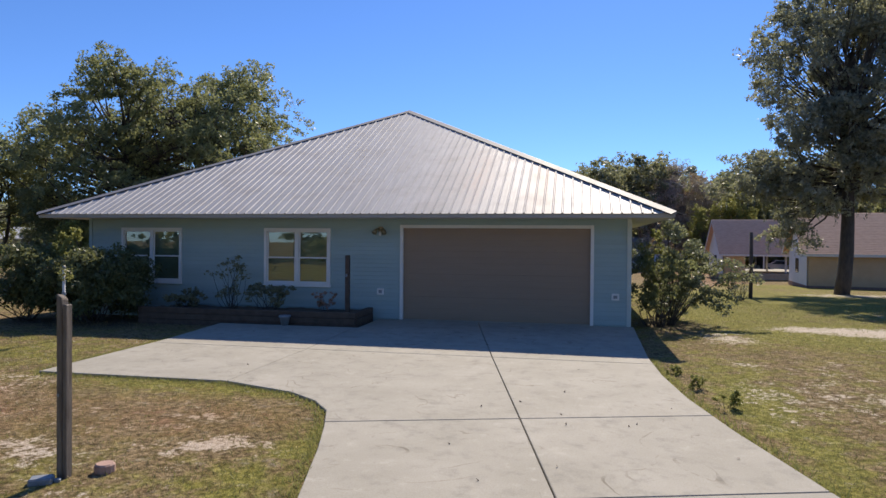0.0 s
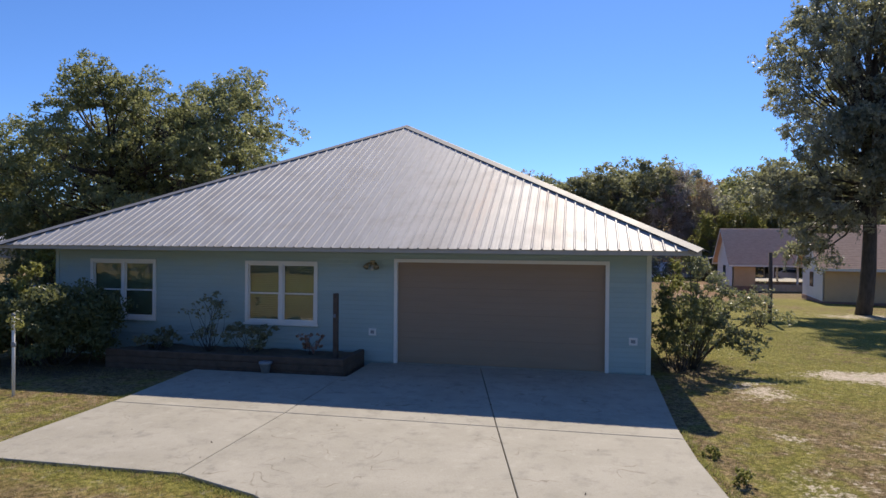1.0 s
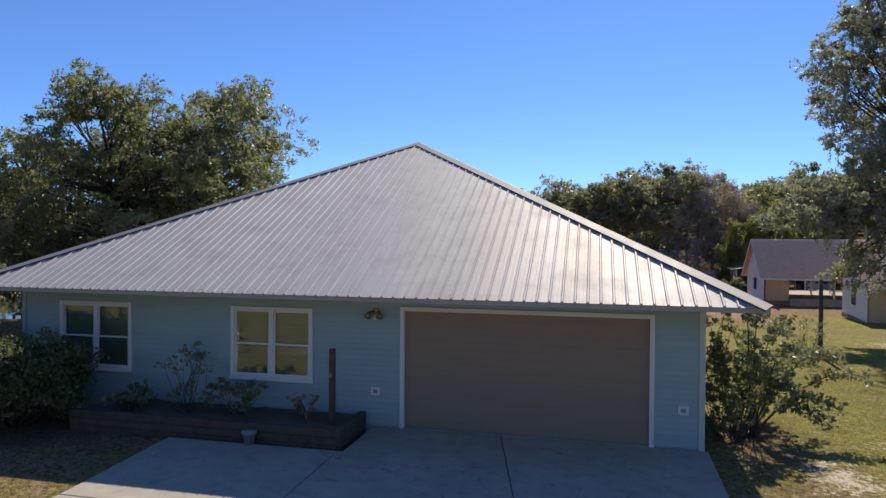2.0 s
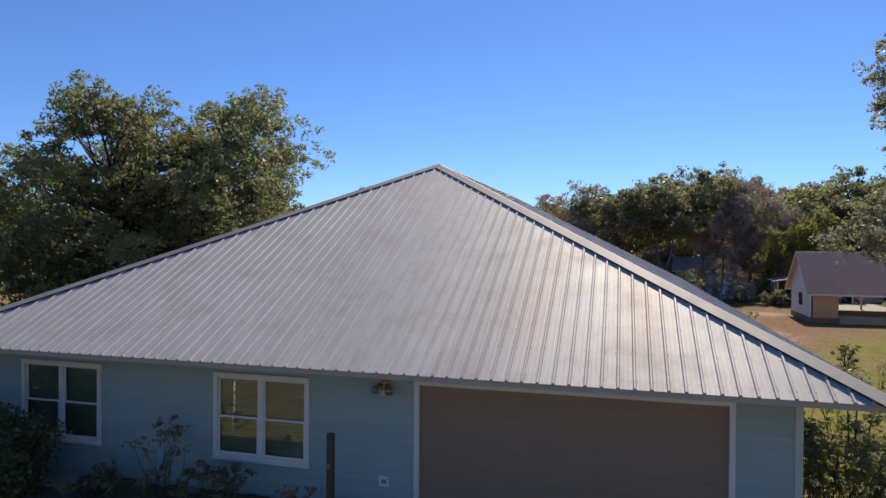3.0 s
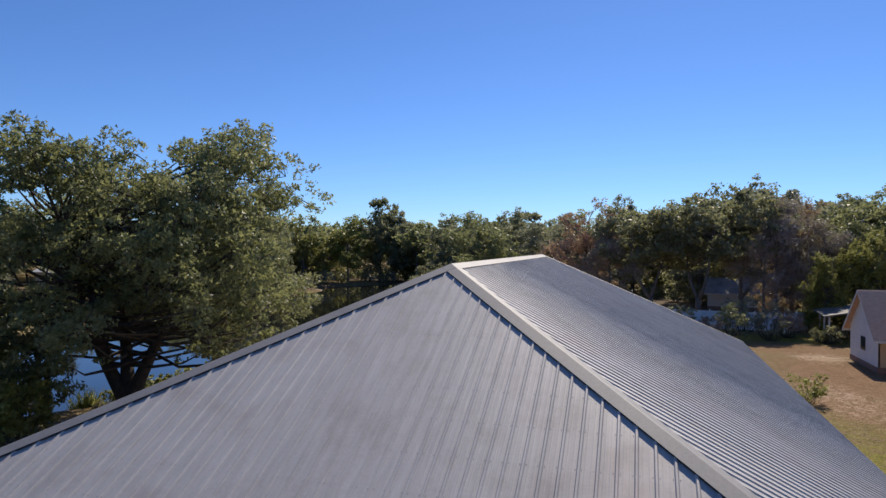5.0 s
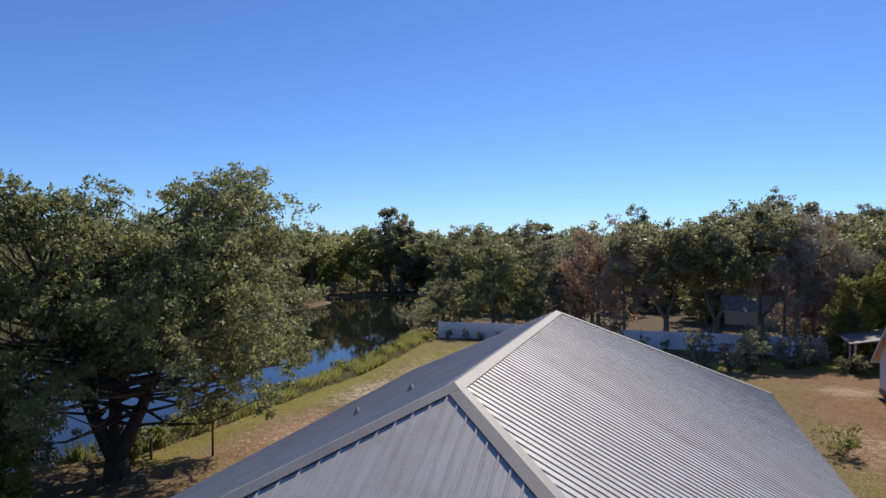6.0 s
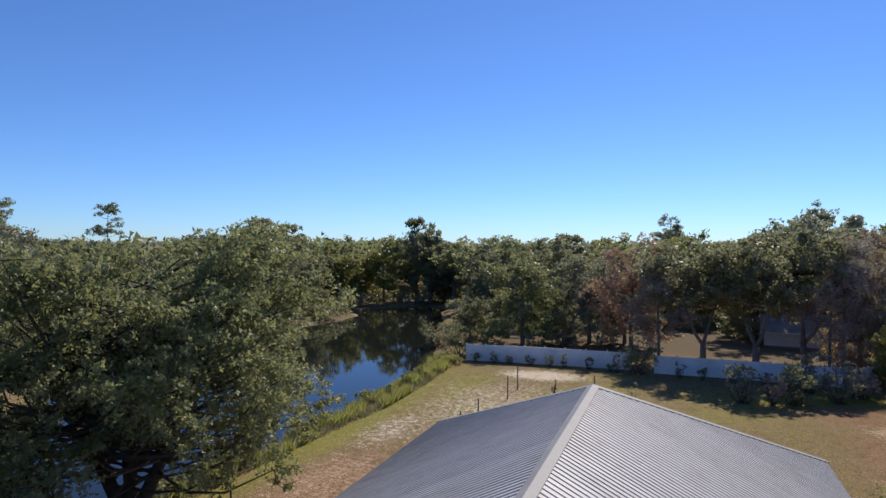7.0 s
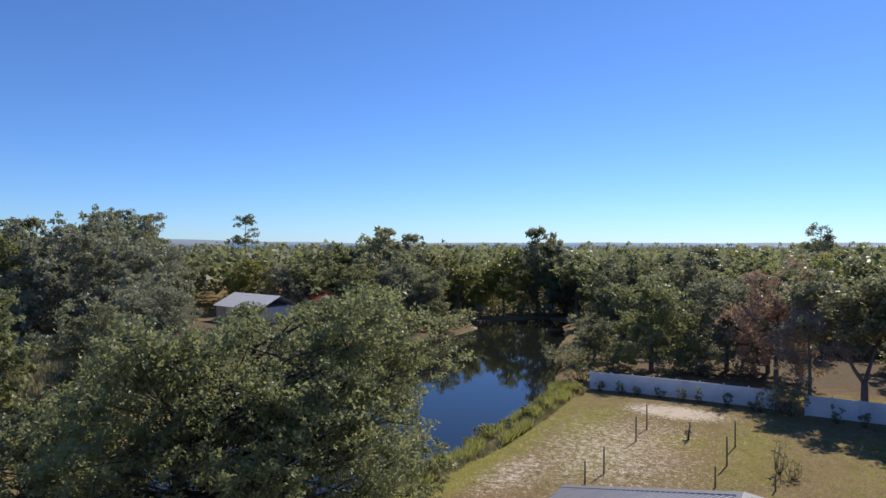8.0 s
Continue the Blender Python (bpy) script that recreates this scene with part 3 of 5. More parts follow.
LUSH += [(-25.5, 58, 1.5, 22, 0.8), (0, 94, 20, 3, 0.6), (14, 47, 8, 5, 0.9), (12, 78, 7, 3, 1.0), (4, 76, 7, 3, 0.6), (0, -12, 30, 14, 0.8), (-14, 70, 3, 3, 0.7), (-19, 64, 2, 6, 0.5), (0, 70, 5, 6, 0.35), (-22.5, 72, 2, 8, 0.7)]
# leaf litter, with tree shade painted into its dark brown
LITTER_SHADE = [(-10, 110, 30, 18, 1.0), (15, 104, 14, 14, 1.0), (40, 90, 20, 25, 1.0), (-50, 160, 60, 14, 1.0), (-90, 110, 28, 60, 1.0), (-25.0, 35.0, 5, 3, 0.7), (-110, 80, 30, 30, 0.8), (-67, 128, 6, 12, 1.0), (-62, 100, 5, 30, 0.8), (-13, 15.2, 2.5, 1.3, 1.0), (2.6, 18.8, 1.3, 1.8, 0.8)]
for nm, rows_ in (("sand", SAND), ("dirt", DIRT), ("lush", LUSH), ("litter", LITTER_SHADE)):
    gm.attributes.new(nm, "FLOAT", "POINT").data.foreach_set("value", patches(GX, GY, rows_).ravel().astype(np.float32))
tagged(new("ground", gm), "lawn of dry and green grass with bare sandy patches", "ground", kind="structure")

pond_bm = bmesh.new()
pond_bm.faces.new([pond_bm.verts.new((x, y, WATER_Z)) for x, y in [(-26, 30), (-24.5, 84), (-30, 104), (-38, 150), (-75, 150), (-72, 90), (-62, 34)]])
pm = bpy.data.meshes.new("water")
pond_bm.to_mesh(pm)
pond_bm.free()
pm.materials.append(M_POND)
tagged(new("water", pm), "still dark pond mirroring sky and trees", "water", kind="structure")
lv, lf, fv, ff = [], [], [], []
seg = 160
for i in range(seg + 1):
    w = radians(-100 + 200 * i / seg)
    sx_, cx_ = math.sin(w), math.cos(w)
    for r in (LAKE_R - 15, 4700):
        lv.append((-4 + sx_ * r, 16 + cx_ * r, -2.6))
    hgt = 13 + 7 * noise.noise(Vector((i * 0.25, 0, 0))) + 3 * noise.noise(Vector((i * 1.3, 3, 0))) + 34 * float(smooth01(-38, -62, np.float64(math.degrees(w))))
    for r, z in ((4480, -4), (4560, hgt), (4700, -4)):
        fv.append((-4 + sx_ * r, 16 + cx_ * r, z))
for i in range(seg):
    lf.append((2 * i, 2 * i + 1, 2 * i + 3, 2 * i + 2))
    ff += [(3 * i, 3 * i + 3, 3 * i + 4, 3 * i + 1), (3 * i + 1, 3 * i + 4, 3 * i + 5, 3 * i + 2)]
tagged(new("water", mesh_from("lake", lv, lf, M_LAKE)), "wide blue lake behind the woods", "water", kind="structure")
tagged(new("backdrop", mesh_from("far_shore", fv, ff, M_FARLAND, True)), "wooded far shore of the lake, haze in its colour", "shore", kind="structure")

# ---------------------------------------------------------------- driveway of concrete slabs
OUTLINE = [(1.47, 16.93), (1.42, 13.1), (1.47, 11.4), (1.62, 9.8), (1.9, 8.2), (2.35, 6.2), (3.1, 3.2), (4.0, 0.0), (5.2, -4.0), (-2.6, -4.0), (-2.3, 0.0), (-2.2, 3.0),
           (-2.35, 5.2), (-2.7, 6.5), (-2.95, 7.3), (-3.2, 8.0), (-3.55, 8.45), (-4.1, 8.85), (-5.4, 9.3), (-8.85, 9.25), (-8.95, 12.8), (-9.05, 15.25), (-5.3, 15.3), (-5.25, 16.93)]


def clip(poly, px, py, nx_, ny_):
    """The part of a polygon on the side of a line that (nx_, ny_) points to."""
    out = []
    for (ax, ay), (bx, by) in zip(poly, poly[1:] + poly[:1]):
        da, db = (ax - px) * nx_ + (ay - py) * ny_, (bx - px) * nx_ + (by - py) * ny_
        if da >= 0:
            out.append((ax, ay))
        if da * db < 0:
            t = da / (da - db)
            out.append((ax + (bx - ax) * t, ay + (by - ay) * t))
    return out


driveway = thing("driveway", "pale concrete driveway poured in slabs with dark joints", "driveway", kind="structure")
JG = 0.008
LONG = ((-2.5, 16.9), (-0.10, 5.5))
ldx, ldy = LONG[1][0] - LONG[0][0], LONG[1][1] - LONG[0][1]
ll = math.hypot(ldx, ldy)
rgt = (-ldy / ll, ldx / ll)


def half(poly, p, n):
    return clip(poly, p[0] + n[0] * JG, p[1] + n[1] * JG, *n)


SKEW = (-0.281, 0.960)          # the lower joints run square to the long one
strips = [half(OUTLINE, (0, 12.4), (0, 1))]
lower = half(OUTLINE, (0, 12.4), (0, -1))
for p_ in ((-0.77, 8.15), (-0.09, 5.71), (1.1, 1.3)):
    strips.append(half(lower, p_, SKEW))
    lower = half(lower, p_, (-SKEW[0], -SKEW[1]))
strips.append(lower)
slabs = []
for s in strips:
    slabs.append(half(s, LONG[0], rgt))
    rest = half(s, LONG[0], (-rgt[0], -rgt[1]))
    slabs.append(half(rest, (-5.4, 0), (1, 0)))
    slabs.append(half(rest, (-5.4, 0), (-1, 0)))
for s in slabs:
    if len(s) < 3:
        continue
    bm = bmesh.new()
    try:
        f = bm.faces.new([bm.verts.new((x, y, -0.3)) for x, y in s][::-1])
    except ValueError:
        bm.free()
        continue
    bm.normal_update()
    if f.normal.z < 0:
        f.normal_flip()
    r = bmesh.ops.extrude_face_region(bm, geom=[f])
    tops = [g for g in r["geom"] if isinstance(g, bmesh.types.BMVert)]
    for v in tops:
        v.co.z = drive_z(v.co.y)
    bmesh.ops.bevel(bm, geom=[e for e in bm.edges if e.verts[0] in tops and e.verts[1] in tops], offset=0.008, segments=1, affect="EDGES")
    bmesh.ops.triangulate(bm, faces=bm.faces[:])
    part("slab", bm, M_CONCRETE, driveway)
# the dark fill of the joints and the slab's edge
bm = bmesh.new()
f = bm.faces.new([bm.verts.new((x, y, drive_z(y) - 0.09)) for x, y in OUTLINE])
bmesh.ops.triangulate(bm, faces=bm.faces[:])
part("joint_fill", bm, M_JOINT, driveway, "dark dirt in the joints")

# ---------------------------------------------------------------- the house
EX0, EX1, EY0, EY1 = -15.416, 2.33, 16.1, 46.8
WX0, WX1, WY0, WY1 = -14.39, 1.38, 16.97, 45.95
EAVE, RISE = 2.87, 4.39
XM = -6.42                          # the ridge
LEFT_RUN, RIGHT_RUN = XM - EX0, EX1 - XM
RIDGE = EAVE + RISE
FRONT_RUN, BACK_RUN = 8.45, 8.8    # the hips are a little steeper at the ends than along the sides
house = thing("house", "single-storey house with blue lap siding and grey metal hip roof", "house")
WIN = [(-13.30, -11.29, 0.86, 2.48), (-8.68, -6.68, 0.86, 2.48)]
GAR = (-4.67, 0.48, 0.0, 2.58)
TR = 0.085

# front wall, with the openings through it
wall_top = 2.75
bm = bmesh.new()
cuts = [(a + 0.05, b_ - 0.05, c + 0.05, d - 0.05) for a, b_, c, d in WIN + [GAR]]
cuts[2] = (GAR[0] + 0.05, GAR[1] - 0.05, -0.2, GAR[3] - 0.05)
xs_ = sorted({WX0, WX1, *[c[0] for c in cuts], *[c[1] for c in cuts]})
zs_ = sorted({-0.2, wall_top, *[c[2] for c in cuts], *[c[3] for c in cuts]})
gv = {(x, z): bm.verts.new((x, WY0, z)) for x in xs_ for z in zs_}
for x0, x1 in zip(xs_, xs_[1:]):
    for z0, z1 in zip(zs_, zs_[1:]):
        if not any(c[0] <= x0 and x1 <= c[1] and c[2] <= z0 and z1 <= c[3] for c in cuts):
            bm.faces.new([gv[k] for k in ((x0, z0), (x1, z0), (x1, z1), (x0, z1))])
for v in [v for v in bm.verts if not v.link_faces]:
    bm.verts.remove(v)
r_ = bmesh.ops.extrude_face_region(bm, geom=bm.faces[:])
for v in r_["geom"]:
    if isinstance(v, bmesh.types.BMVert):
        v.co.y += 0.15
front_wall = part("front_wall", bm, M_SIDING, house)
side_walls = []
for nm, bx in (("side_wall", (WX0, WX0 + 0.15, WY0 + 0.15, WY1)), ("side_wall", (WX1 - 0.15, WX1, WY0 + 0.15, WY1)), ("back_wall", (WX0 + 0.15, WX1 - 0.15, WY1 - 0.15, WY1))):
    side_walls.append(part(nm, box_bm(*bx, -1.0 if nm == "back_wall" else -0.8, wall_top), M_SIDING, house))


def board_mesh(u0, u1, z0, z1, front):
    """One lap of siding: thick at its lower edge, tucked under the next at its top. front(u, d, z) places it."""
    pr = ((0.022, z0), (0.022, z0 + 0.012), (0.004, z1), (0.0, z1), (0.0, z0))
    v = [front(u, d, z) for u in (u0, u1) for d, z in pr]
    f = [(0, 1, 2, 3, 4), (9, 8, 7, 6, 5)] + [(i, 5 + i, 5 + (i + 1) % 5, (i + 1) % 5) for i in range(5)]
    return mesh_from("siding_board", v, f, M_SIDING)


COURSE = 0.1145
for k in range(25):
    z0 = 0.03 + k * COURSE
    z1 = z0 + COURSE + 0.006
    spans, x = [], WX0 + 0.08
    for a, b_, c, d in WIN + [GAR]:
        if z0 < d - 0.03 and z1 > c + 0.03:
            spans.append((x, a + 0.02))
            x = b_ - 0.02
    spans.append((x, WX1 - 0.08))
    for a, b_ in spans:
        under("siding_board", board_mesh(a, b_, z0, min(z1, wall_top), lambda u, d, z: (u, WY0 - d, z)), front_wall)
    for w, fn in ((side_walls[0], lambda u, d, z: (WX0 - d, u, z)), (side_walls[1], lambda u, d, z: (WX1 + d, u, z))):
        under("siding_board", board_mesh(WY0 + 0.06, WY1, z0, min(z1, wall_top), fn), w)
M_CORNER = surface("pale_corner_trim", (0.52, 0.57, 0.53), (0.57, 0.62, 0.58), 2, 0.6, bump=0.05)
for cx, s in ((WX0, 1), (WX1, -1)):
    bm = box_bm(min(cx - s * 0.03, cx + s * 0.08), max(cx - s * 0.03, cx + s * 0.08), WY0 - 0.035, WY0 + 0.08, -0.02, wall_top, 0.004)
    part("corner_trim", bm, M_SIDING if cx == WX0 else M_CORNER, house)


def frame_bm(x0, x1, z0, z1, w, y0, y1, bottom=True):
    """A frame in one piece; with bottom=False it stands open at its foot."""
    bm = bmesh.new()
    if bottom:
        path = [(x0, z0, 1, 1), (x1, z0, -1, 1), (x1, z1, -1, -1), (x0, z1, 1, -1)]
    else:
        path = [(x0, z0, 1, 0), (x0, z1, 1, -1), (x1, z1, -1, -1), (x1, z0, -1, 0)]
    rings = [[bm.verts.new(c) for c in ((x, y0, z), (x + sx * w, y0, z + sz * w), (x + sx * w, y1, z + sz * w), (x, y1, z))] for x, z, sx, sz in path]
    for a, b_ in zip(rings, rings[1:] + rings[:1] if bottom else rings[1:]):
        for i in range(4):
            bm.faces.new((a[i], a[(i + 1) % 4], b_[(i + 1) % 4], b_[i]))
    if not bottom:
        bm.faces.new(rings[0])
        bm.faces.new(rings[-1][::-1])
    bmesh.ops.recalc_face_normals(bm, faces=bm.faces[:])
    return bm


def window(x0, x1, z0, z1):
    """A mulled pair of double-hung sashes in a white casing, with a blind behind the glass."""
    bm = frame_bm(x0, x1, z0, z1, TR, WY0 - 0.05, WY0 + 0.06)
    xm = (x0 + x1) / 2
    w = part("window", bm, M_WHITE, house, "white double-hung window pair")
    part("mullion", box_bm(xm - 0.05, xm + 0.05, WY0 - 0.035, WY0 + 0.06, z0 + TR, z1 - TR), M_WHITE, w)
    part("sill", box_bm(x0 - 0.03, x1 + 0.03, WY0 - 0.075, WY0 - 0.052, z0 - 0.03, z0 + 0.03, 0.004), M_WHITE, w)
    zm = (z0 + z1) / 2 - 0.02
    for a, b_ in ((x0 + TR, xm - 0.05), (xm + 0.05, x1 - TR)):
        part("upper_sash", frame_bm(a, b_, zm - 0.02, z1 - TR, 0.035, WY0 + 0.005, WY0 + 0.035), M_WHITE, w)
        part("lower_sash", frame_bm(a, b_, z0 + TR, zm + 0.02, 0.04, WY0 - 0.012, WY0 + 0.004), M_WHITE, w)
        for c, d, y in ((z0 + TR + 0.04, zm - 0.02, WY0 - 0.004), (zm + 0.015, z1 - TR - 0.035, WY0 + 0.02)):
            p = under("pane", mesh_from("pane", [(a + 0.03, y, c), (b_ - 0.03, y, c), (b_ - 0.03, y, d), (a + 0.03, y, d)], [(0, 1, 2, 3)], M_GLASS), w, "clear window glass")
            p.visible_shadow = False
        bm = bmesh.new()
        n = 30
        zz = [z0 + TR + 0.01 + i * (z1 - z0 - 2 * TR - 0.02) / n for i in range(n + 1)]
        row = [[bm.verts.new((x, WY0 + 0.07 + dy, z)) for x in (a + 0.005, b_ - 0.005)] for z_ in zz for dy, z in ((0.0, z_), (0.012, z_ + 0.006))]
        for r0, r1 in zip(row, row[1:]):
            bm.faces.new((r0[0], r0[1], r1[1], r1[0]))
        part("blind", bm, M_CURTAIN, w, "closed slatted blind, tinted green for the panes' reflections")
    return w


for r in WIN:
    window(*r)
# the rooms behind the front wall, their darkness put into the colour
bm = bmesh.new()
box_bm(WX0 + 0.2, WX1 - 0.2, WY0 + 1.8, WY0 + 1.9, -0.1, wall_top, bm=bm)
box_bm(WX0 + 0.2, WX1 - 0.2, WY0 + 0.2, WY0 + 1.8, -0.19, -0.02, bm=bm)
part("inner_wall", bm, M_DARK, house)

# garage door of four sections in a white casing
door = part("garage_door_casing", frame_bm(GAR[0], GAR[1], -0.05, GAR[3], TR, WY0 - 0.05, WY0 + 0.1, bottom=False), M_WHITE, house)
gz0, gz1 = 0.02, GAR[3] - TR
for k in range(4):
    z0, z1 = gz0 + (gz1 - gz0) * k / 4, gz0 + (gz1 - gz0) * (k + 1) / 4 - 0.0015
    prof = [(0.085, z0), (0.042, z0), (0.04, z0 + 0.004)]
    for j in range(1, 4):
        zz = z0 + (z1 - z0) * j / 4
        prof += [(0.04, zz - 0.008), (0.042, zz - 0.003), (0.042, zz + 0.003), (0.04, zz + 0.008)]
    prof += [(0.04, z1 - 0.004), (0.042, z1), (0.085, z1)]
    bm = bmesh.new()
    la, lb = [[bm.verts.new((x, WY0 + d, z)) for d, z in prof] for x in (GAR[0] + TR, GAR[1] - TR)]
    for i in range(len(prof)):
        j = (i + 1) % len(prof)
        bm.faces.new((la[i], lb[i], lb[j], la[j]))
    part("door_section", bm, M_GARAGE, door, "taupe garage door section")
part("threshold", box_bm(GAR[0], GAR[1], WY0 - 0.04, WY0 + 0.16, -0.15, 0.016, 0.004), M_CONCRETE, house)

# soffit, fascia
bm = bmesh.new()
for bx in ((EX0 + 0.02, EX1 - 0.02, EY0 + 0.02, WY0 + 0.02), (EX0 + 0.02, EX1 - 0.02, WY1 - 0.02, EY1 - 0.02), (EX0 + 0.02, WX0 + 0.02, WY0 + 0.02, WY1 - 0.02), (WX1 - 0.02, EX1 - 0.02, WY0 + 0.02, WY1 - 0.02)):
    box_bm(*bx, wall_top, wall_top + 0.02, bm=bm)
part("soffit", bm, M_SOFFIT, house, "pale soffit boards")
FZ0, FZ1 = wall_top - 0.005, EAVE - 0.015
for bx in ((EX0, EX1, EY0, EY0 + 0.02), (EX0, EX1, EY1 - 0.02, EY1), (EX0, EX0 + 0.02, EY0 + 0.02, EY1 - 0.02), (EX1 - 0.02, EX1, EY0 + 0.02, EY1 - 0.02)):
    part("fascia", box_bm(*bx, FZ0, FZ1, 0.003), M_FASCIA, house)

# roof deck and ribbed sheets
bm = bmesh.new()
c = [bm.verts.new(p) for p in ((EX0, EY0, EAVE - 0.02), (EX1, EY0, EAVE - 0.02), (EX1, EY1, EAVE - 0.02), (EX0, EY1, EAVE - 0.02), (XM, EY0 + FRONT_RUN, RIDGE - 0.02), (XM, EY1 - BACK_RUN, RIDGE - 0.02))]
for q in ((0, 1, 4), (1, 2, 5, 4), (2, 3, 5), (3, 0, 4, 5)):
    bm.faces.new([c[i] for i in q])
roof = part("roof", bm, M_CAP, house, "grey ribbed metal roof")
RIB, PANEL = 0.236, 0.944


def sheet(origin, ud, vd, length, u0, u1, run, near, far):
    """One ribbed roofing sheet, cut along the hips, which climb over the lengths near and far at the slope's two ends."""
    prof = {u: 0.0 for u in (u0, u1)}
    for u in (near, length - far):
        if u0 < u < u1:
            prof[u] = 0.0
    k = math.ceil((u0 - 0.23) / RIB)
    while k * RIB < u1 - 0.03:
        r = k * RIB
        for o, h in ((-0.028, 0.0), (-0.012, 0.024), (0.012, 0.024), (0.028, 0.0), (0.069, 0.0), (0.079, 0.0016), (0.089, 0.0), (0.147, 0.0), (0.157, 0.0016), (0.167, 0.0)):
            if u0 <= r + o <= u1:
                prof[r + o] = h
        k += 1
    us = sorted(prof)
    v, f = [], []
    for u in us:
        top = max(min(u / near, (length - u) / far, 1.0) * run - 0.02, 0.0)
        for q in (-0.05, top):
            v.append((origin[0] + ud[0] * u + vd[0] * q, origin[1] + ud[1] * u + vd[1] * q, EAVE + RISE * q / run + prof[u]))
    for i in range(len(us) - 1):
        f.append((2 * i, 2 * i + 2, 2 * i + 3, 2 * i + 1))
    return mesh_from("sheet", v, f, M_ROOF if ud[1] == 0 else M_ROOFSIDE)


for origin, ud, vd, length, run, near, far in (((EX0, EY0), (1, 0), (0, 1), EX1 - EX0, FRONT_RUN, LEFT_RUN, RIGHT_RUN), ((EX1, EY0), (0, 1), (-1, 0), EY1 - EY0, RIGHT_RUN, FRONT_RUN, BACK_RUN),
                                               ((EX1, EY1), (-1, 0), (0, -1), EX1 - EX0, BACK_RUN, RIGHT_RUN, LEFT_RUN), ((EX0, EY1), (0, -1), (1, 0), EY1 - EY0, LEFT_RUN, BACK_RUN, FRONT_RUN)):
    u = 0.0
    while u < length - 0.02:
        step = PANEL if u else PANEL + RIB / 2
        under("sheet", sheet(origin, ud, vd, length, u, min(u + step, length), run, near, far), roof)
        u += step


def cap(a, b_, w, drop, name="hip_cap"):
    a, b_ = Vector(a), Vector(b_)
    d = (b_ - a).normalized()
    s = Vector((d.y, -d.x, 0)).normalized()
    v = []
    for p in (a, b_):
        for o in (-1, -0.04, 0.04, 1):
            v.append(p + s * w * o + Vector((0, 0, 0.026 - drop * w * abs(o))))
    f = [(i, i + 1, i + 5, i + 4) for i in range(3)]
    me = mesh_from(name, v, f, M_CAP)
    ob = under(name, me, roof, "bent metal cap")
    so = ob.modifiers.new("thick", "SOLIDIFY")
    so.thickness = 0.006
    so.offset = 1.0
    # shade between cap and sheets as a dark strip, set back from the cap's edge
    v = []
    for o in (-1, 1):
        k = s * (w - 0.004) * o
        for p in (a, b_):
            for z in (0.0, 0.0255):
                v.append(p + k + Vector((0, 0, z - drop * (w - 0.004))))
    under("closure_strip", mesh_from("closure_strip", v, [(0, 1, 3, 2), (4, 5, 7, 6)], M_DARK), roof, "dark strip for the shade under the cap")
    return ob


A1, A2 = (XM, EY0 + FRONT_RUN, RIDGE), (XM, EY1 - BACK_RUN, RIDGE)
for a, b_ in (((EX0 - 0.03, EY0 - 0.03, EAVE), A1), ((EX1 + 0.03, EY0 - 0.03, EAVE), A1), ((EX0, EY1, EAVE), A2), ((EX1, EY1, EAVE), A2)):
    cap(a, b_, 0.215, 0.354)
cap(A1, A2, 0.2, 0.5, "ridge_cap")

# ---------------------------------------------------------------- trees


def gz_at(x, y):
    return float(ground_z(np.array([x]), np.array([y]))[0])


oak = tree("oak_tree", "large spreading live oak with dark leaves on the pond bank", "tree", (-25.3, 35.9, gz_at(-25.3, 35.9)), 13.4, 9.0, 0.5, M_OAK, M_BARK, 11,
           clumps=250, leaves=500, size=0.165, low=0.10, clump_r=0.15, tight=0.12, stems=3, twigs=2, lobe=(0.24, 0.24),
           extra=((0.9, -4.6, 11.0), (1.0, -4.9, 11.5), (2.3, -2.4, 11.2), (3.4, -0.3, 11.6), (4.4, 2.0, 11.9), (5.7, 0.8, 11.4), (5.6, 3.6, 10.6), (4.8, 4.2, 11.2), (2.0, 1.6, 11.4), (-4.8, -2.4, 8.8)),
           rings=((10.0, 2.6, 4), (9.8, 6.0, 8), (8.2, 4.0, 5), (7.4, 6.8, 10), (5.6, 6.8, 9), (6.0, 3.4, 5), (4.4, 6.2, 6)))
tree("oak_tree", "smaller dark oak beside the pond", "tree", (-35.5, 32.0, gz_at(-35.5, 32.0)), 8.6, 5.0, 0.3, M_OAK, M_BARK, 12, clumps=66, leaves=480, size=0.17, tight=0.13, low=0.08, clump_r=0.2, stems=2)
tree("oak_tree", "tall old oak hung with grey moss on the lawn", "tree", (13.8, 37.5, gz_at(13.8, 37.5)), 18.5, 5.9, 0.34, M_OAKGREY, M_BARK, 13, clumps=230, leaves=430, size=0.165, tight=0.13, rise_=0.5, extra=((-3.4, 0, 5.0), (-4.4, 0.3, 5.6), (-2.6, -0.8, 4.6), (0.2, -1.8, 7.0), (0.6, -1.9, 9.4), (0.2, -2.0, 11.6), (0.6, -1.8, 13.6), (-2.2, -1.2, 8.2), (2.4, -1.4, 8.6)), low=0.12, clump_r=0.175, lean=(0.5, 0), moss=560, twigs=2)
KINDS = [(M_DEEP, "dense dark green tree in the woods", 31), (M_OAK, "olive green oak in the woods", 32), (M_OAKGREY, "grey-green mossy oak in the woods", 33), (M_YELLOW, "yellow-green autumn tree in the woods", 34), (M_RUST, "rust-red autumn tree in the woods", 35)]
PROTO, FAR = [], []
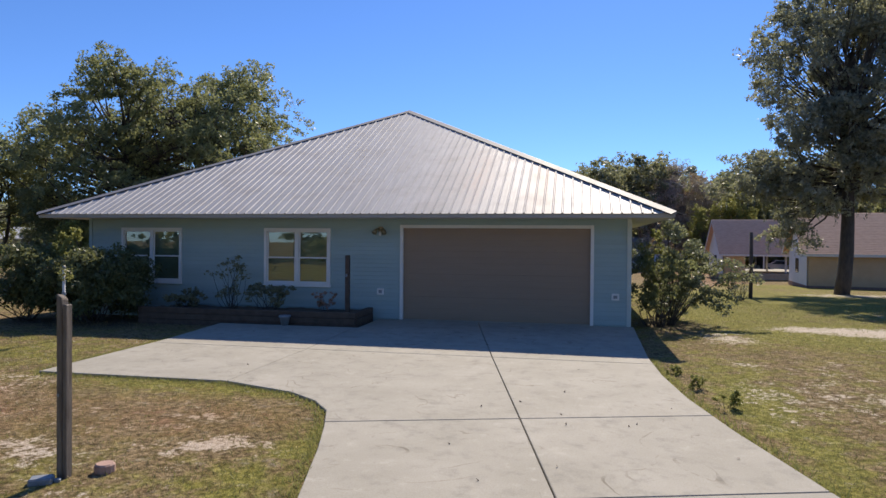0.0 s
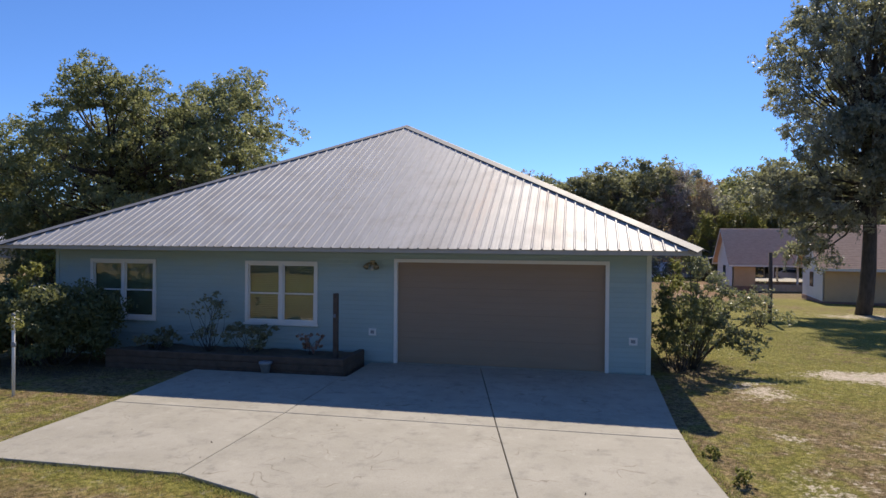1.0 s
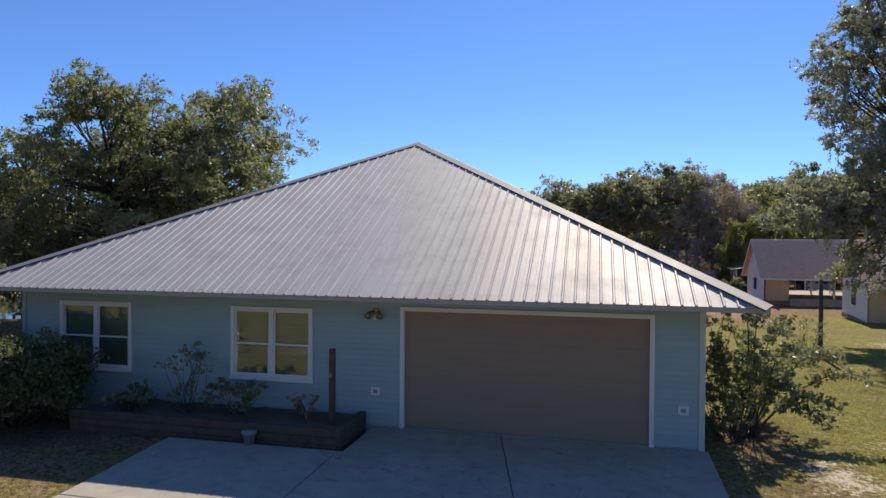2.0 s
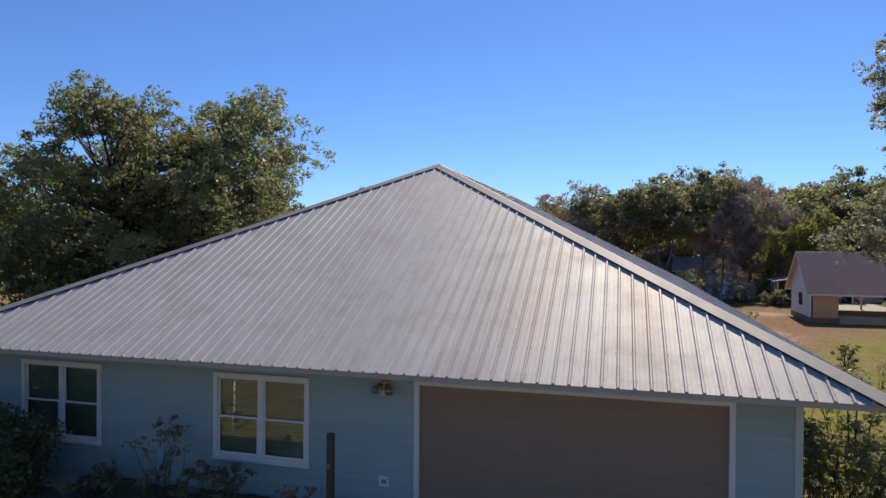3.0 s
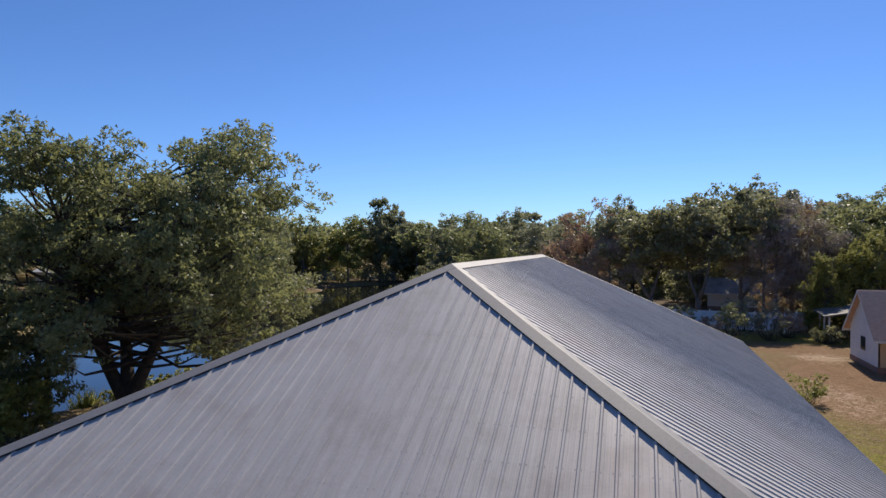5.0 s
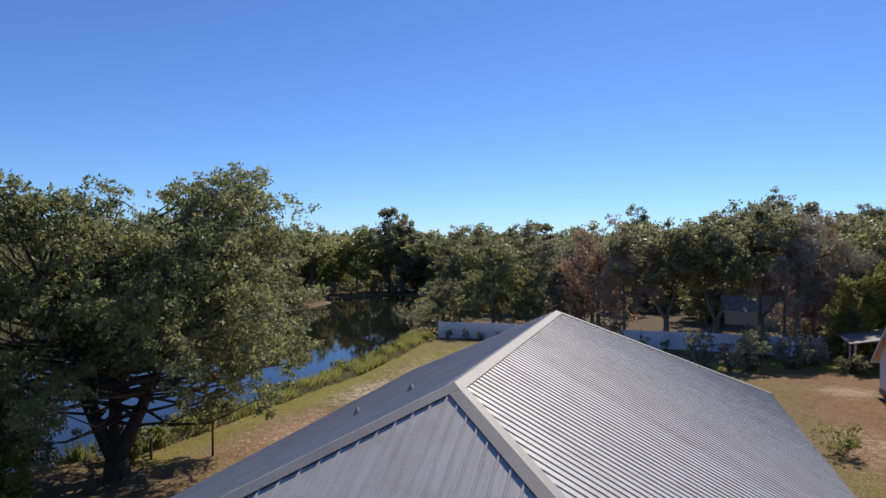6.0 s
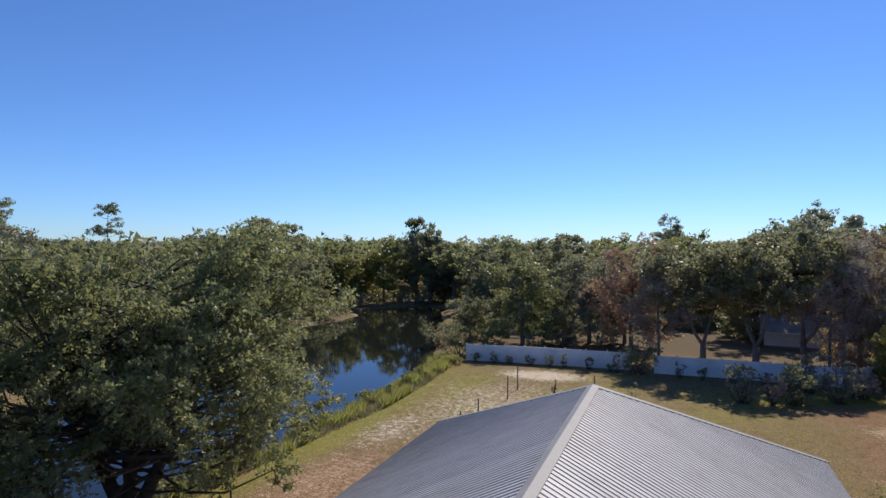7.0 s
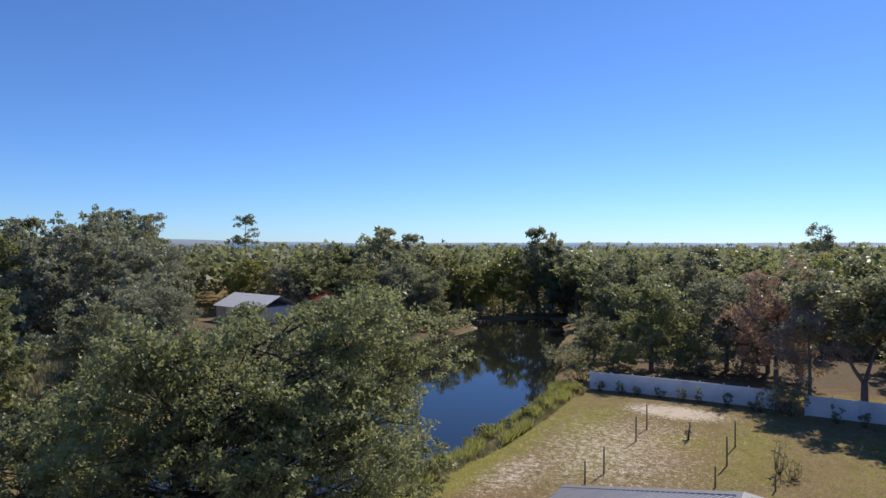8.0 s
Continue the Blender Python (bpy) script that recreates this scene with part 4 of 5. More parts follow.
for m_, lab, sd in KINDS:
    thin = m_ is M_RUST
    PROTO.append([tree("wood_tree", lab, "tree", (0, -300 - sd, -1), 12.0, 5.4, 0.26, m_, M_GREYBARK, sd + 20 * v_, clumps=92, leaves=110 if thin else 160, size=0.36 if thin else 0.29, low=0.03, clump_r=0.23, group="trees of the woods", twigs=2 if thin else 0, tight=0.2, skirt=26 * v_, lobe=(0.36, 0.42), slim=0.35 if thin else 0.65) for v_ in range(2)])
    FAR.append([tree("wood_tree", lab, "tree", (0, -300 - sd, -1), 12.0, 5.4, 0.26, m_, M_GREYBARK, sd + 7, clumps=62, leaves=82, size=0.5, low=0.04, clump_r=0.25, group="trees of the woods", tight=0.24, lobe=(0.36, 0.42))])
HIGH = [tree("wood_tree", "dark oak with a high crown over bare trunks", "tree", (0, -340, -1), 12.0, 5.4, 0.24, M_DEEP, M_GREYBARK, 91 + v_, clumps=84, leaves=170, size=0.29, low=0.34, clump_r=0.22, stems=2, group="trees of the woods", tight=0.2, lobe=(0.38, 0.4)) for v_ in range(2)]
BARE = [tree("bare_tree", "leafless grey tree with fine reddish twigs", "tree", (0, -350, -1), 12.0, 4.6, 0.2, M_TWIG, M_GREYBARK, 36, clumps=60, leaves=150, size=0.42, low=0.16, clump_r=0.24, group="trees of the woods", twigs=5, slim=0.14, tight=0.3)]
D_, O_, G_, Y_, R_, B_, H_ = 0, 1, 2, 3, 4, 5, 6
# x, y, kind, height in metres, width factor
WOODS = [(-23, 98, O_, 10.5, 1.15), (-31, 101, D_, 5.0, 1.3), (-15, 103, G_, 10.5, 1.1), (-10.5, 104, G_, 10.5, 1.0), (-5.8, 90, B_, 9.5, 1.0), (-9.0, 95, R_, 11.6, 0.95), (-1.2, 90.5, H_, 12.0, 1.15), (4.0, 90.0, H_, 12.6, 1.15), (8.8, 93, H_, 13.2, 1.1),
         (12.0, 90, B_, 12.6, 0.9), (10.4, 88, B_, 10.5, 0.8), (14.5, 95, R_, 12.0, 0.75), (16.8, 90, B_, 10.5, 0.9), (18.5, 93, G_, 9.5, 0.9), (15.6, 84.5, Y_, 7.0, 0.8), (20, 84, Y_, 8.5, 0.9), (24, 90, O_, 12.5, 1.1), (27, 78, Y_, 9, 0.9), (30, 84, D_, 13, 1.1),
         (35, 74, O_, 12.5, 1.2), (38, 60, D_, 12, 1.2)]
# past the pond's far end
WOODS += [(-89, 92, G_, 4.6, 1.5), (-85, 90, O_, 5.5, 1.3), (-100, 150, D_, 17, 1.1), (-93, 146, D_, 15.5, 1.0), (-108, 145, O_, 15.5, 1.1), (-61, 153, D_, 16.5, 0.85), (-57, 152, D_, 13, 1.1), (-40, 140, O_, 12.5, 1.2), (15, 125, G_, 15.8, 1.2), (21, 132, G_, 16.0, 1.1), (-31, 130, O_, 12.5, 1.2), (-24, 138, D_, 13, 1.2), (-14, 133, O_, 13, 1.2), (-5, 128, Y_, 12, 1.0),
         (3, 136, O_, 13.5, 1.1), (12, 128, D_, 13, 1.2), (20, 120, R_, 13, 1.0), (27, 112, O_, 13.5, 1.2), (36, 104, D_, 14, 1.2), (46, 96, O_, 14, 1.3), (50, 76, D_, 14, 1.3), (-66, 146, Y_, 12.5, 1.0), (-72, 136, Y_, 11.5, 1.1),
         (-78, 144, O_, 13.0, 1.2), (-88, 138, D_, 13.5, 1.2), (-70, 121, D_, 10, 1.0), (-74, 108, Y_, 8, 1.0), (-95, 128, O_, 11.5, 1.2), (-82, 118, O_, 10, 1.1)]
# beyond the reed field
WOODS += [(-76, 66, G_, 9.5, 1.2), (-86, 72, G_, 10.5, 1.2),
         (-98, 79, G_, 15.0, 1.1), (-122, 94, O_, 17.5, 1.1), (-114, 84, G_, 18, 1.1), (-107, 72, G_, 16.8, 1.1), (-119, 68, O_, 17.5, 1.1), (-136, 96, G_, 18.5, 1.1), (-122, 100, D_, 13, 1.3), (-120, 122, Y_, 11, 1.2), (-132, 112, O_, 12, 1.3), (-110, 136, O_, 11, 1.2), (-130, 80, D_, 17.5, 1.2),
         (-60, 40, O_, 9, 1.1), (-64, 52, D_, 9, 1.1), (-50, 30, O_, 8, 1.1), (-58, 22, Y_, 9, 1.1), (-70, 34, G_, 10, 1.2), (-46, 20, D_, 8, 1.0), (-80, 48, O_, 10, 1.2), (-38, 152, O_, 13, 1.2), (-20, 150, Y_, 12, 1.1), (10, 148, O_, 13.5, 1.2), (30, 135, D_, 14, 1.2),
         ]
# behind the start of the walk
WOODS += [(-40, -22, O_, 14, 1.4), (-27, -26, O_, 15, 1.4), (-14, -28, D_, 14, 1.4), (0, -27, O_, 15, 1.4), (13, -27, O_, 14, 1.4), (26, -24, G_, 14, 1.4)]
rng_f = np.random.default_rng(77)
for k in range(60):
    wx, wy = rng_f.uniform(-120, 48), rng_f.uniform(108, 166)
    if wy > 112 + 0.25 * max(0, 12 - abs(wx - 5)) and float(pond_distance(np.array([wx]), np.array([wy]))[0]) > 4 and not (-128 < wx < -84 and wy < 124) and len(WOODS) < 130:
        WOODS.append((wx, wy, int(rng_f.choice([0, 1, 1, 2, 0, 3])), rng_f.uniform(9.5, 12.5), rng_f.uniform(1.1, 1.35)))
rng0 = np.random.default_rng(5)
for x, y, k, h, w in WOODS:
    close = 45 < y < 126 and x > -125
    kinds = (PROTO if close else FAR) + [BARE, HIGH]
    src = kinds[k][int(rng0.integers(len(kinds[k])))]
    m_ = Matrix.Translation((x, y, gz_at(x, y))) @ Matrix.Rotation(float(rng0.uniform(0, 6.28)), 4, "Z")
    t = copy_thing(src, m_)
    t.scale = (w * h / 12 * 1.1, w * h / 12 * 1.1, h / 12 * 1.17)
for src in [q for row in PROTO + FAR + [BARE, HIGH] for q in row]:
    for o in list(src.children):
        bpy.data.objects.remove(o)
    bpy.data.objects.remove(src)


def pine(x, y, h, seed, group="tall pines"):
    """A tall bare-stemmed pine with flat tufts at its top."""
    rng = np.random.default_rng(seed)
    ob = thing("pine_tree", "tall slim pine with an open tufted top", "tree", group, at=(x, y, gz_at(x, y)))
    pieces, pts = [limb(rng, (0, 0, -0.3), (0.4, 0, h * 0.97), 0.28, 0.06, 0.01, 8, 7)], []
    for k in range(22):
        z = h * rng.uniform(0.66, 1.0)
        w = rng.uniform(0, 6.28)
        r = rng.uniform(0.5, 1.0) * h * 0.17 * (1.15 - 0.6 * (z / h - 0.66) / 0.34)
        c = np.array([math.cos(w) * r, math.sin(w) * r, z + 0.3])
        pieces.append(limb(rng, (0.3, 0, z - 0.6), c, 0.07, 0.02, 0.06, 3, 4))
        pts.append(spray_points(rng, c, 1.35, 150, 0.5, 18, 0.2))
    v, f = join(pieces)
    under("trunk", mesh_from("trunk", v, f, M_GREYBARK, True), ob)
    under("crown", leaf_mesh("crown", np.concatenate(pts), 0.5, M_DEEP, rng, 0.35), ob)


for i, (x, y, h) in enumerate(((-141.5, 140, 22.9), (-157.5, 110, 23.6), (-148.3, 110, 23.4), (-138.6, 110, 22.3), (-5.8, 158, 19.0), (25, 150, 17.8), (36, 150, 18), (56, 140, 20))):
    pine(x, y, h, 50 + i)

# the woods that go on to the lake
rng1 = np.random.default_rng(9)
for mat_, sd, nn in ((M_DEEP, 1, 900), (M_OAK, 2, 1100), (M_OAKGREY, 3, 500), (M_YELLOW, 4, 250)):
    r_ = np.random.default_rng(70 + sd)
    cs = []
    for k in range(int(nn * 1.4)):
        w, rr = radians(r_.uniform(-78, 42)), 165 + 370 * r_.uniform() ** 1.2
        x, y = -4 + math.sin(w) * rr, 16 + math.cos(w) * rr
        h = r_.uniform(9.5, 13.4) + (2.4 if r_.uniform() < 0.12 else 0)
        for q in range(3):
            cs.append(blob_points(r_, (x + r_.normal() * 2.5, y + r_.normal() * 2.5, h - 2.5 - q * 1.8), 3.0, 24, 0.75))
    tagged(new("far_woods", leaf_mesh("far_woods", np.concatenate(cs), 1.5, mat_, r_, 0.8)), "far mixed woods reaching down to the lake", "woods", kind="stuff")

# undergrowth below the trees
for mat_, sd in ((M_DEEP, 1), (M_OAK, 2), (M_OAKGREY, 3)):
    r_ = np.random.default_rng(170 + sd)
    cs = []
    for k in range(330):
        w, rr = radians(r_.uniform(-72, 40)), 100 + 66 * r_.uniform() ** 0.7
        x, y = -4 + math.sin(w) * rr, 16 + math.cos(w) * rr
        if float(pond_distance(np.array([x]), np.array([y]))[0]) < 1.5 or (y < 116 and -28 < x < 30) or (-128 < x < -78 and 70 < y < 128):
            continue
        h = r_.uniform(0.6, 3.6)
        cs.append(blob_points(r_, (x, y, gz_at(x, y) + h * 0.5), r_.uniform(1.4, 2.6), 90, 0.7))
    tagged(new("undergrowth", leaf_mesh("undergrowth", np.concatenate(cs), 0.55, mat_, r_, 0.7)), "dense undergrowth of leafy bushes below the woods", "bushes", kind="stuff")

# ---------------------------------------------------------------- on and by the house
for x, y in ((-8.55, 28.0), (-10.0, 28.05)):
    z = EAVE + RISE * (x - EX0) / LEFT_RUN
    v1 = tube([(x, y, z - 0.05), (x, y, z + 0.2)], [0.03, 0.03], 10)
    v2 = tube([(x, y, z - 0.06), (x, y, z + 0.1), (x, y, z + 0.16)], [0.11, 0.07, 0.035], 10)
    vent = thing("roof_vent", "small grey plumbing vent pipe on the metal roof", "vent", "roof vents")
    under("pipe", mesh_from("pipe", *v1, M_GREYPLASTIC, True), vent)
    under("flashing", mesh_from("flashing", *v2, M_CAP, True), vent)
# screws along the sheets of the front slope
sv_, sf_ = [], []
k = 0
while k * RIB < 2 * (EX1 - EX0):
    u = (k // 2) * RIB + (0.042, -0.042)[k % 2]
    for j in range(16):
        q = 0.12 + j * 0.61
        if q < min(u / LEFT_RUN, (EX1 - EX0 - u) / RIGHT_RUN) * FRONT_RUN - 0.1:
            x, y, z = EX0 + u, EY0 + q, EAVE + RISE * q / FRONT_RUN
            n = len(sv_)
            sv_ += [(x - 0.006, y - 0.006, z - 0.003), (x + 0.006, y - 0.006, z - 0.003), (x + 0.006, y + 0.006, z + 0.003), (x - 0.006, y + 0.006, z + 0.003), (x, y, z + 0.009)]
            sf_ += [(n, n + 1, n + 4), (n + 1, n + 2, n + 4), (n + 2, n + 3, n + 4), (n + 3, n, n + 4)]
    k += 1
tagged(under("roof_screws", mesh_from("roof_screws", sv_, sf_, M_FASCIA), roof, "dark screw heads on the roof sheets"), kind="stuff")


def wall_outlet(x, z):
    ob = thing("wall_outlet", "white weatherproof outlet box on blue siding", "outlet", "outlet boxes", at=(x, WY0 - 0.022, z))
    part("plate", frame_bm(-0.095, 0.095, -0.085, 0.085, 0.045, -0.03, 0.0), M_WHITE, ob)
    part("cover", box_bm(-0.052, 0.052, -0.02, -0.002, -0.042, 0.042, 0.004), M_GREYPLASTIC, ob, "dark flip cover")


wall_outlet(-5.22, 0.75)
wall_outlet(1.02, 0.75)
lamp = thing("flood_light", "twin-headed brass flood light under the eave", "lamp", at=(-5.22, WY0 - 0.022, 2.46))
part("plate", box_bm(-0.07, 0.07, -0.03, 0.0, -0.07, 0.07, 0.01), M_BRASS, lamp)
for s in (-1, 1):
    under("lamp_head", mesh_from("lamp_head", *tube([(s * 0.03, -0.03, 0.0), (s * 0.09, -0.08, 0.0), (s * 0.12, -0.12, -0.05), (s * 0.14, -0.17, -0.11)], [0.02, 0.03, 0.055, 0.07], 10), M_BRASS, True), lamp)
under("sensor", mesh_from("sensor", *tube([(0, -0.03, -0.05), (0, -0.07, -0.12), (0, -0.09, -0.17)], [0.02, 0.04, 0.035], 8), M_WHITE, True), lamp)

# planting bed edged with dark timbers
bed = thing("planting_bed", "raised planting bed edged with dark timbers along the wall", "planter")
for k in range(3):
    z0 = -0.16 + k * 0.16
    part("timber", box_bm(-11.6, -5.42, 15.42, 15.56, z0, z0 + 0.155, 0.012), M_DARKWOOD, bed)
    part("timber", box_bm(-5.56, -5.42, 15.565, 16.92, z0, z0 + 0.155, 0.012), M_DARKWOOD, bed)
rngb = np.random.default_rng(3)
sx, sy = np.meshgrid(np.linspace(-11.6, -5.57, 50), np.linspace(15.57, 16.93, 14))
sz = 0.22 + 0.04 * np.sin(sx * 4) * np.sin(sy * 5) + rngb.normal(size=sx.shape) * 0.012
under("soil", mesh_from("soil", np.stack([sx, sy, sz], -1).reshape(-1, 3), [(j * 50 + i, j * 50 + i + 1, (j + 1) * 50 + i + 1, (j + 1) * 50 + i) for j in range(13) for i in range(49)], M_JOINT, True), bed, "dark mulch")
bp_ = thing("wooden_post", "dark weathered post with a small bracket in the planting bed", "post", at=(-5.9, 16.2, 0.2))
part("shaft", box_bm(-0.055, 0.055, -0.055, 0.055, -0.1, 1.55, 0.008), M_DARKWOOD, bp_)
part("bracket", box_bm(-0.02, 0.02, -0.12, -0.057, 0.98, 1.06, 0.006), M_GREYPLASTIC, bp_)


def shrub(name, label, at, r, h, leaf, seed, n=3000, size=0.09, stems=9, stem_r=0.018, spread=1.0, clumps=26, clump_r=0.3, group=""):
    rng = np.random.default_rng(seed)
    ob = thing(name, label, "shrub", group, at=at)
    pieces, pts = [], []
    for k in range(clumps):
        w, q = rng.uniform(0, 6.28), rng.uniform(0, 1) ** 0.5
        z = h * rng.uniform(0.25, 1.0)
        c = np.array([math.cos(w) * r * q * spread, math.sin(w) * r * q * spread, z])
        if k < stems * 2:
            pieces.append(limb(rng, (rng.normal() * r * 0.12, rng.normal() * r * 0.12, -0.05), c, stem_r, stem_r * 0.3, 0.12, 5, 5))
        pts.append(spray_points(rng, c, r * clump_r * rng.uniform(0.8, 1.35), int(1.4 * n) // clumps, 0.85, 14, 0.22))
    v, f = join(pieces)
    under("branchwork", mesh_from("branchwork", v, f, M_BARK, True), ob)
    under("foliage", leaf_mesh("foliage", np.concatenate(pts), size, leaf, rng), ob)
    return ob


shrub("bank_shrub", "tall olive-green shrub on the pond bank beside the big oak", (-27.6, 31.2, gz_at(-27.6, 31.2)), 2.2, 4.4, M_OAK, 61, 5000, 0.2, clumps=46, stem_r=0.05)
shrub("bank_shrub", "tall yellow-green shrub on the pond bank beside the big oak", (-24.6, 29.4, gz_at(-24.6, 29.4)), 1.7, 2.9, M_YELLOW, 62, 3000, 0.18, clumps=34, stem_r=0.04)
shrub("shrub", "dense dark-leaved shrub at the house corner", (2.3, 18.4, -0.18), 0.75, 2.2, M_OAK, 21, 2200, 0.08, clumps=38)
def arching(label, at, ends, seed, leaf, size=0.085, per=150):
    """A shrub of long shoots that arch outwards, leafy along their outer half."""
    rng = np.random.default_rng(seed)
    ob = thing("shrub", label, "shrub", at=at)
    pieces, pts = [], []
    for e in ends:
        e = Vector(e)
        prev = Vector((rng.normal() * 0.1, rng.normal() * 0.1, -0.05))
        path = [prev]
        for i in range(1, 8):
            t = i / 7
            q = Vector((e.x * t, e.y * t, e.z * math.sin(t * 1.9) / math.sin(1.9) if e.z > 0.9 else e.z * t + 0.5 * math.sin(t * math.pi)))
            path.append(q)
            if t > 0.3:
                pts.append(blob_points(rng, q, 0.11 + 0.12 * t, per // 3, 0.8))
        pieces.append(tube(path, [0.02 - 0.002 * i for i in range(8)], 5))
    v, f = join(pieces)
    under("branchwork", mesh_from("branchwork", v, f, M_BARK, True), ob)
    under("foliage", leaf_mesh("foliage", np.concatenate(pts), size, leaf, rng), ob)


rng_s = np.random.default_rng(61)
arching("silvery shrub with long arching shoots by the corner", (2.6, 18.7, -0.18), [(1.9, 0.9, 1.7), (2.3, 0.4, 1.35), (1.6, -0.1, 0.8), (1.3, -0.4, 0.55), (1.5, 1.5, 1.5), (0.9, 1.2, 2.2), (0.3, 0.6, 2.6), (-0.1, 0.2, 2.75), (0.7, -0.3, 1.2), (1.0, 0.2, 1.9)], 62, M_SILVER, per=230)
shrub("shrub", "silvery shrub with long arching shoots", (2.9, 20.2, -0.2), 0.8, 1.5, M_SILVER, 22, 1600, 0.09, clumps=34)
shrub("shrub", "thin tall shrub with pale leaves by the corner", (2.6, 20.6, -0.2), 0.6, 2.9, M_YELLOW, 23, 1300, 0.09, clumps=22)
shrub("shrub", "leafy shrub, leaves coloured dark for the shade of the eave", (-12.9, 15.4, -0.15), 1.35, 1.9, M_SHADE, 24, 13000, 0.09, clumps=44)
shrub("shrub", "leafy shrub, leaves coloured dark for the shade of the eave", (-15.0, 15.2, -0.15), 1.2, 1.9, M_SHADE, 25, 10000, 0.09, clumps=36)
shrub("shrub", "yellow-green shoots above a dark shrub", (-13.6, 15.2, -0.15), 0.5, 2.5, M_YELLOW, 26, 700, 0.1, clumps=14)
shrub("rose_bush", "sparse rose bush in the planting bed", (-9.3, 16.3, 0.2), 0.55, 1.45, M_DEEP, 27, 420, 0.07, clumps=22, stem_r=0.01)
shrub("shrub", "low leafy plant in the planting bed", (-8.2, 16.2, 0.2), 0.6, 0.75, M_DEEP, 28, 700, 0.08, clumps=16, stem_r=0.01)
shrub("shrub", "low reddish plant in the planting bed", (-6.6, 16.3, 0.2), 0.3, 0.55, M_RUST, 29, 260, 0.07, clumps=10, stem_r=0.008)
shrub("shrub", "low leafy plant in the planting bed", (-10.6, 16.0, 0.2), 0.5, 0.5, M_DEEP, 30, 600, 0.08, clumps=14, stem_r=0.01)
pot = thing("flower_pot", "grey clay flower pot before the planting bed", "pot", at=(-7.25, 15.28, drive_z(15.28) - 0.005))
under("pot_body", mesh_from("pot_body", *tube([(0, 0, 0.0), (0, 0, 0.2), (0, 0, 0.205), (0, 0, 0.26)], [0.09, 0.13, 0.15, 0.15], 14), M_GREYPLASTIC, True), pot)

# ---------------------------------------------------------------- front lawn
fp = thing("old_post", "weathered grey wooden post of two split planks", "post", at=(-4.78, 5.3, gz_at(-4.78, 5.3)))
bm = box_bm(-0.055, 0.006, -0.045, 0.045, -0.15, 1.76, 0.008)
for v_ in bm.verts:
    if v_.co.z > 1.6:
        v_.co.z -= 1.4 * max(0.0, v_.co.x + 0.025) + 0.3 * max(0.0, v_.co.y)
part("plank", bm, M_TIMBER, fp)
part("plank", box_bm(0.009, 0.052, -0.04, 0.042, -0.15, 1.66, 0.008), M_TIMBER, fp, "shorter split plank")
bm = box_bm(-0.042, -0.018, -0.055, -0.0462, 0.78, 0.81, 0.003)
part("nail_plate", bm, M_GREYPLASTIC, fp)
blk = thing("paving_stone", "pinkish round paving stone lying in the grass", "stone", at=(-4.5, 5.5, gz_at(-4.5, 5.5)))
under("stone_body", mesh_from("stone_body", *tube([(0, 0, -0.02), (0, 0, 0.01), (0, 0, 0.075), (0, 0, 0.09)], [0.085, 0.095, 0.095, 0.08], 12), M_STONE), blk)
gr = thing("drain_cover", "small grey plastic utility cover in the grass", "cover", at=(-4.87, 5.12, gz_at(-4.87, 5.12)), rz=30)
part("lid", box_bm(-0.1, 0.1, -0.07, 0.07, -0.02, 0.06, 0.015), M_GREYPLASTIC, gr)
part("tongue", box_bm(0.102, 0.16, -0.03, 0.03, -0.02, 0.03, 0.008), M_GREYPLASTIC, gr)
pipe = thing("pipe_post", "thin white pipe standing in the lawn", "pipe", at=(-11.25, 12.45, gz_at(-11.25, 12.45)))
under("pipe", mesh_from("pipe", *tube([(0, 0, -0.2), (0, 0, 1.6)], [0.03, 0.03], 10), M_WHITE, True), pipe)
under("collar", mesh_from("collar", *tube([(0, 0, 0.98), (0, 0, 1.0), (0, 0, 1.06), (0, 0, 1.08)], [0.031, 0.042, 0.042, 0.031], 10), M_GREYPLASTIC, True), pipe)
rngp = np.random.default_rng(41)
under("vine", leaf_mesh("vine", blob_points(rngp, (0.05, 0, 1.5), 0.16, 110, 1.2), 0.07, M_YELLOW, rngp), pipe, "green vine at the top")
under("pipe_cap", mesh_from("pipe_cap", *tube([(0, 0, 1.6), (0, 0, 1.64), (0, 0, 1.66)], [0.04, 0.04, 0.015], 10), M_GREYPLASTIC, True), pipe)
for i, (x, y, h) in enumerate(((1.75, 11.7, 0.16), (1.92, 10.6, 0.24), (2.1, 9.5, 0.30))):
    shrub("weed", "small green weed beside the driveway", (x, y, gz_at(x, y)), 0.15, h * 0.8, M_YELLOW, 80 + i, 500, 0.035, clumps=12, stem_r=0.004, group="weeds")


def in_poly(x, y, poly):
    inside = np.zeros(x.shape, bool)
    for (ax, ay), (bx, by) in zip(poly, poly[1:] + poly[:1]):
        if ay != by:
            inside ^= ((ay > y) != (by > y)) & (x < (bx - ax) * (y - ay) / (by - ay) + ax)
    return inside


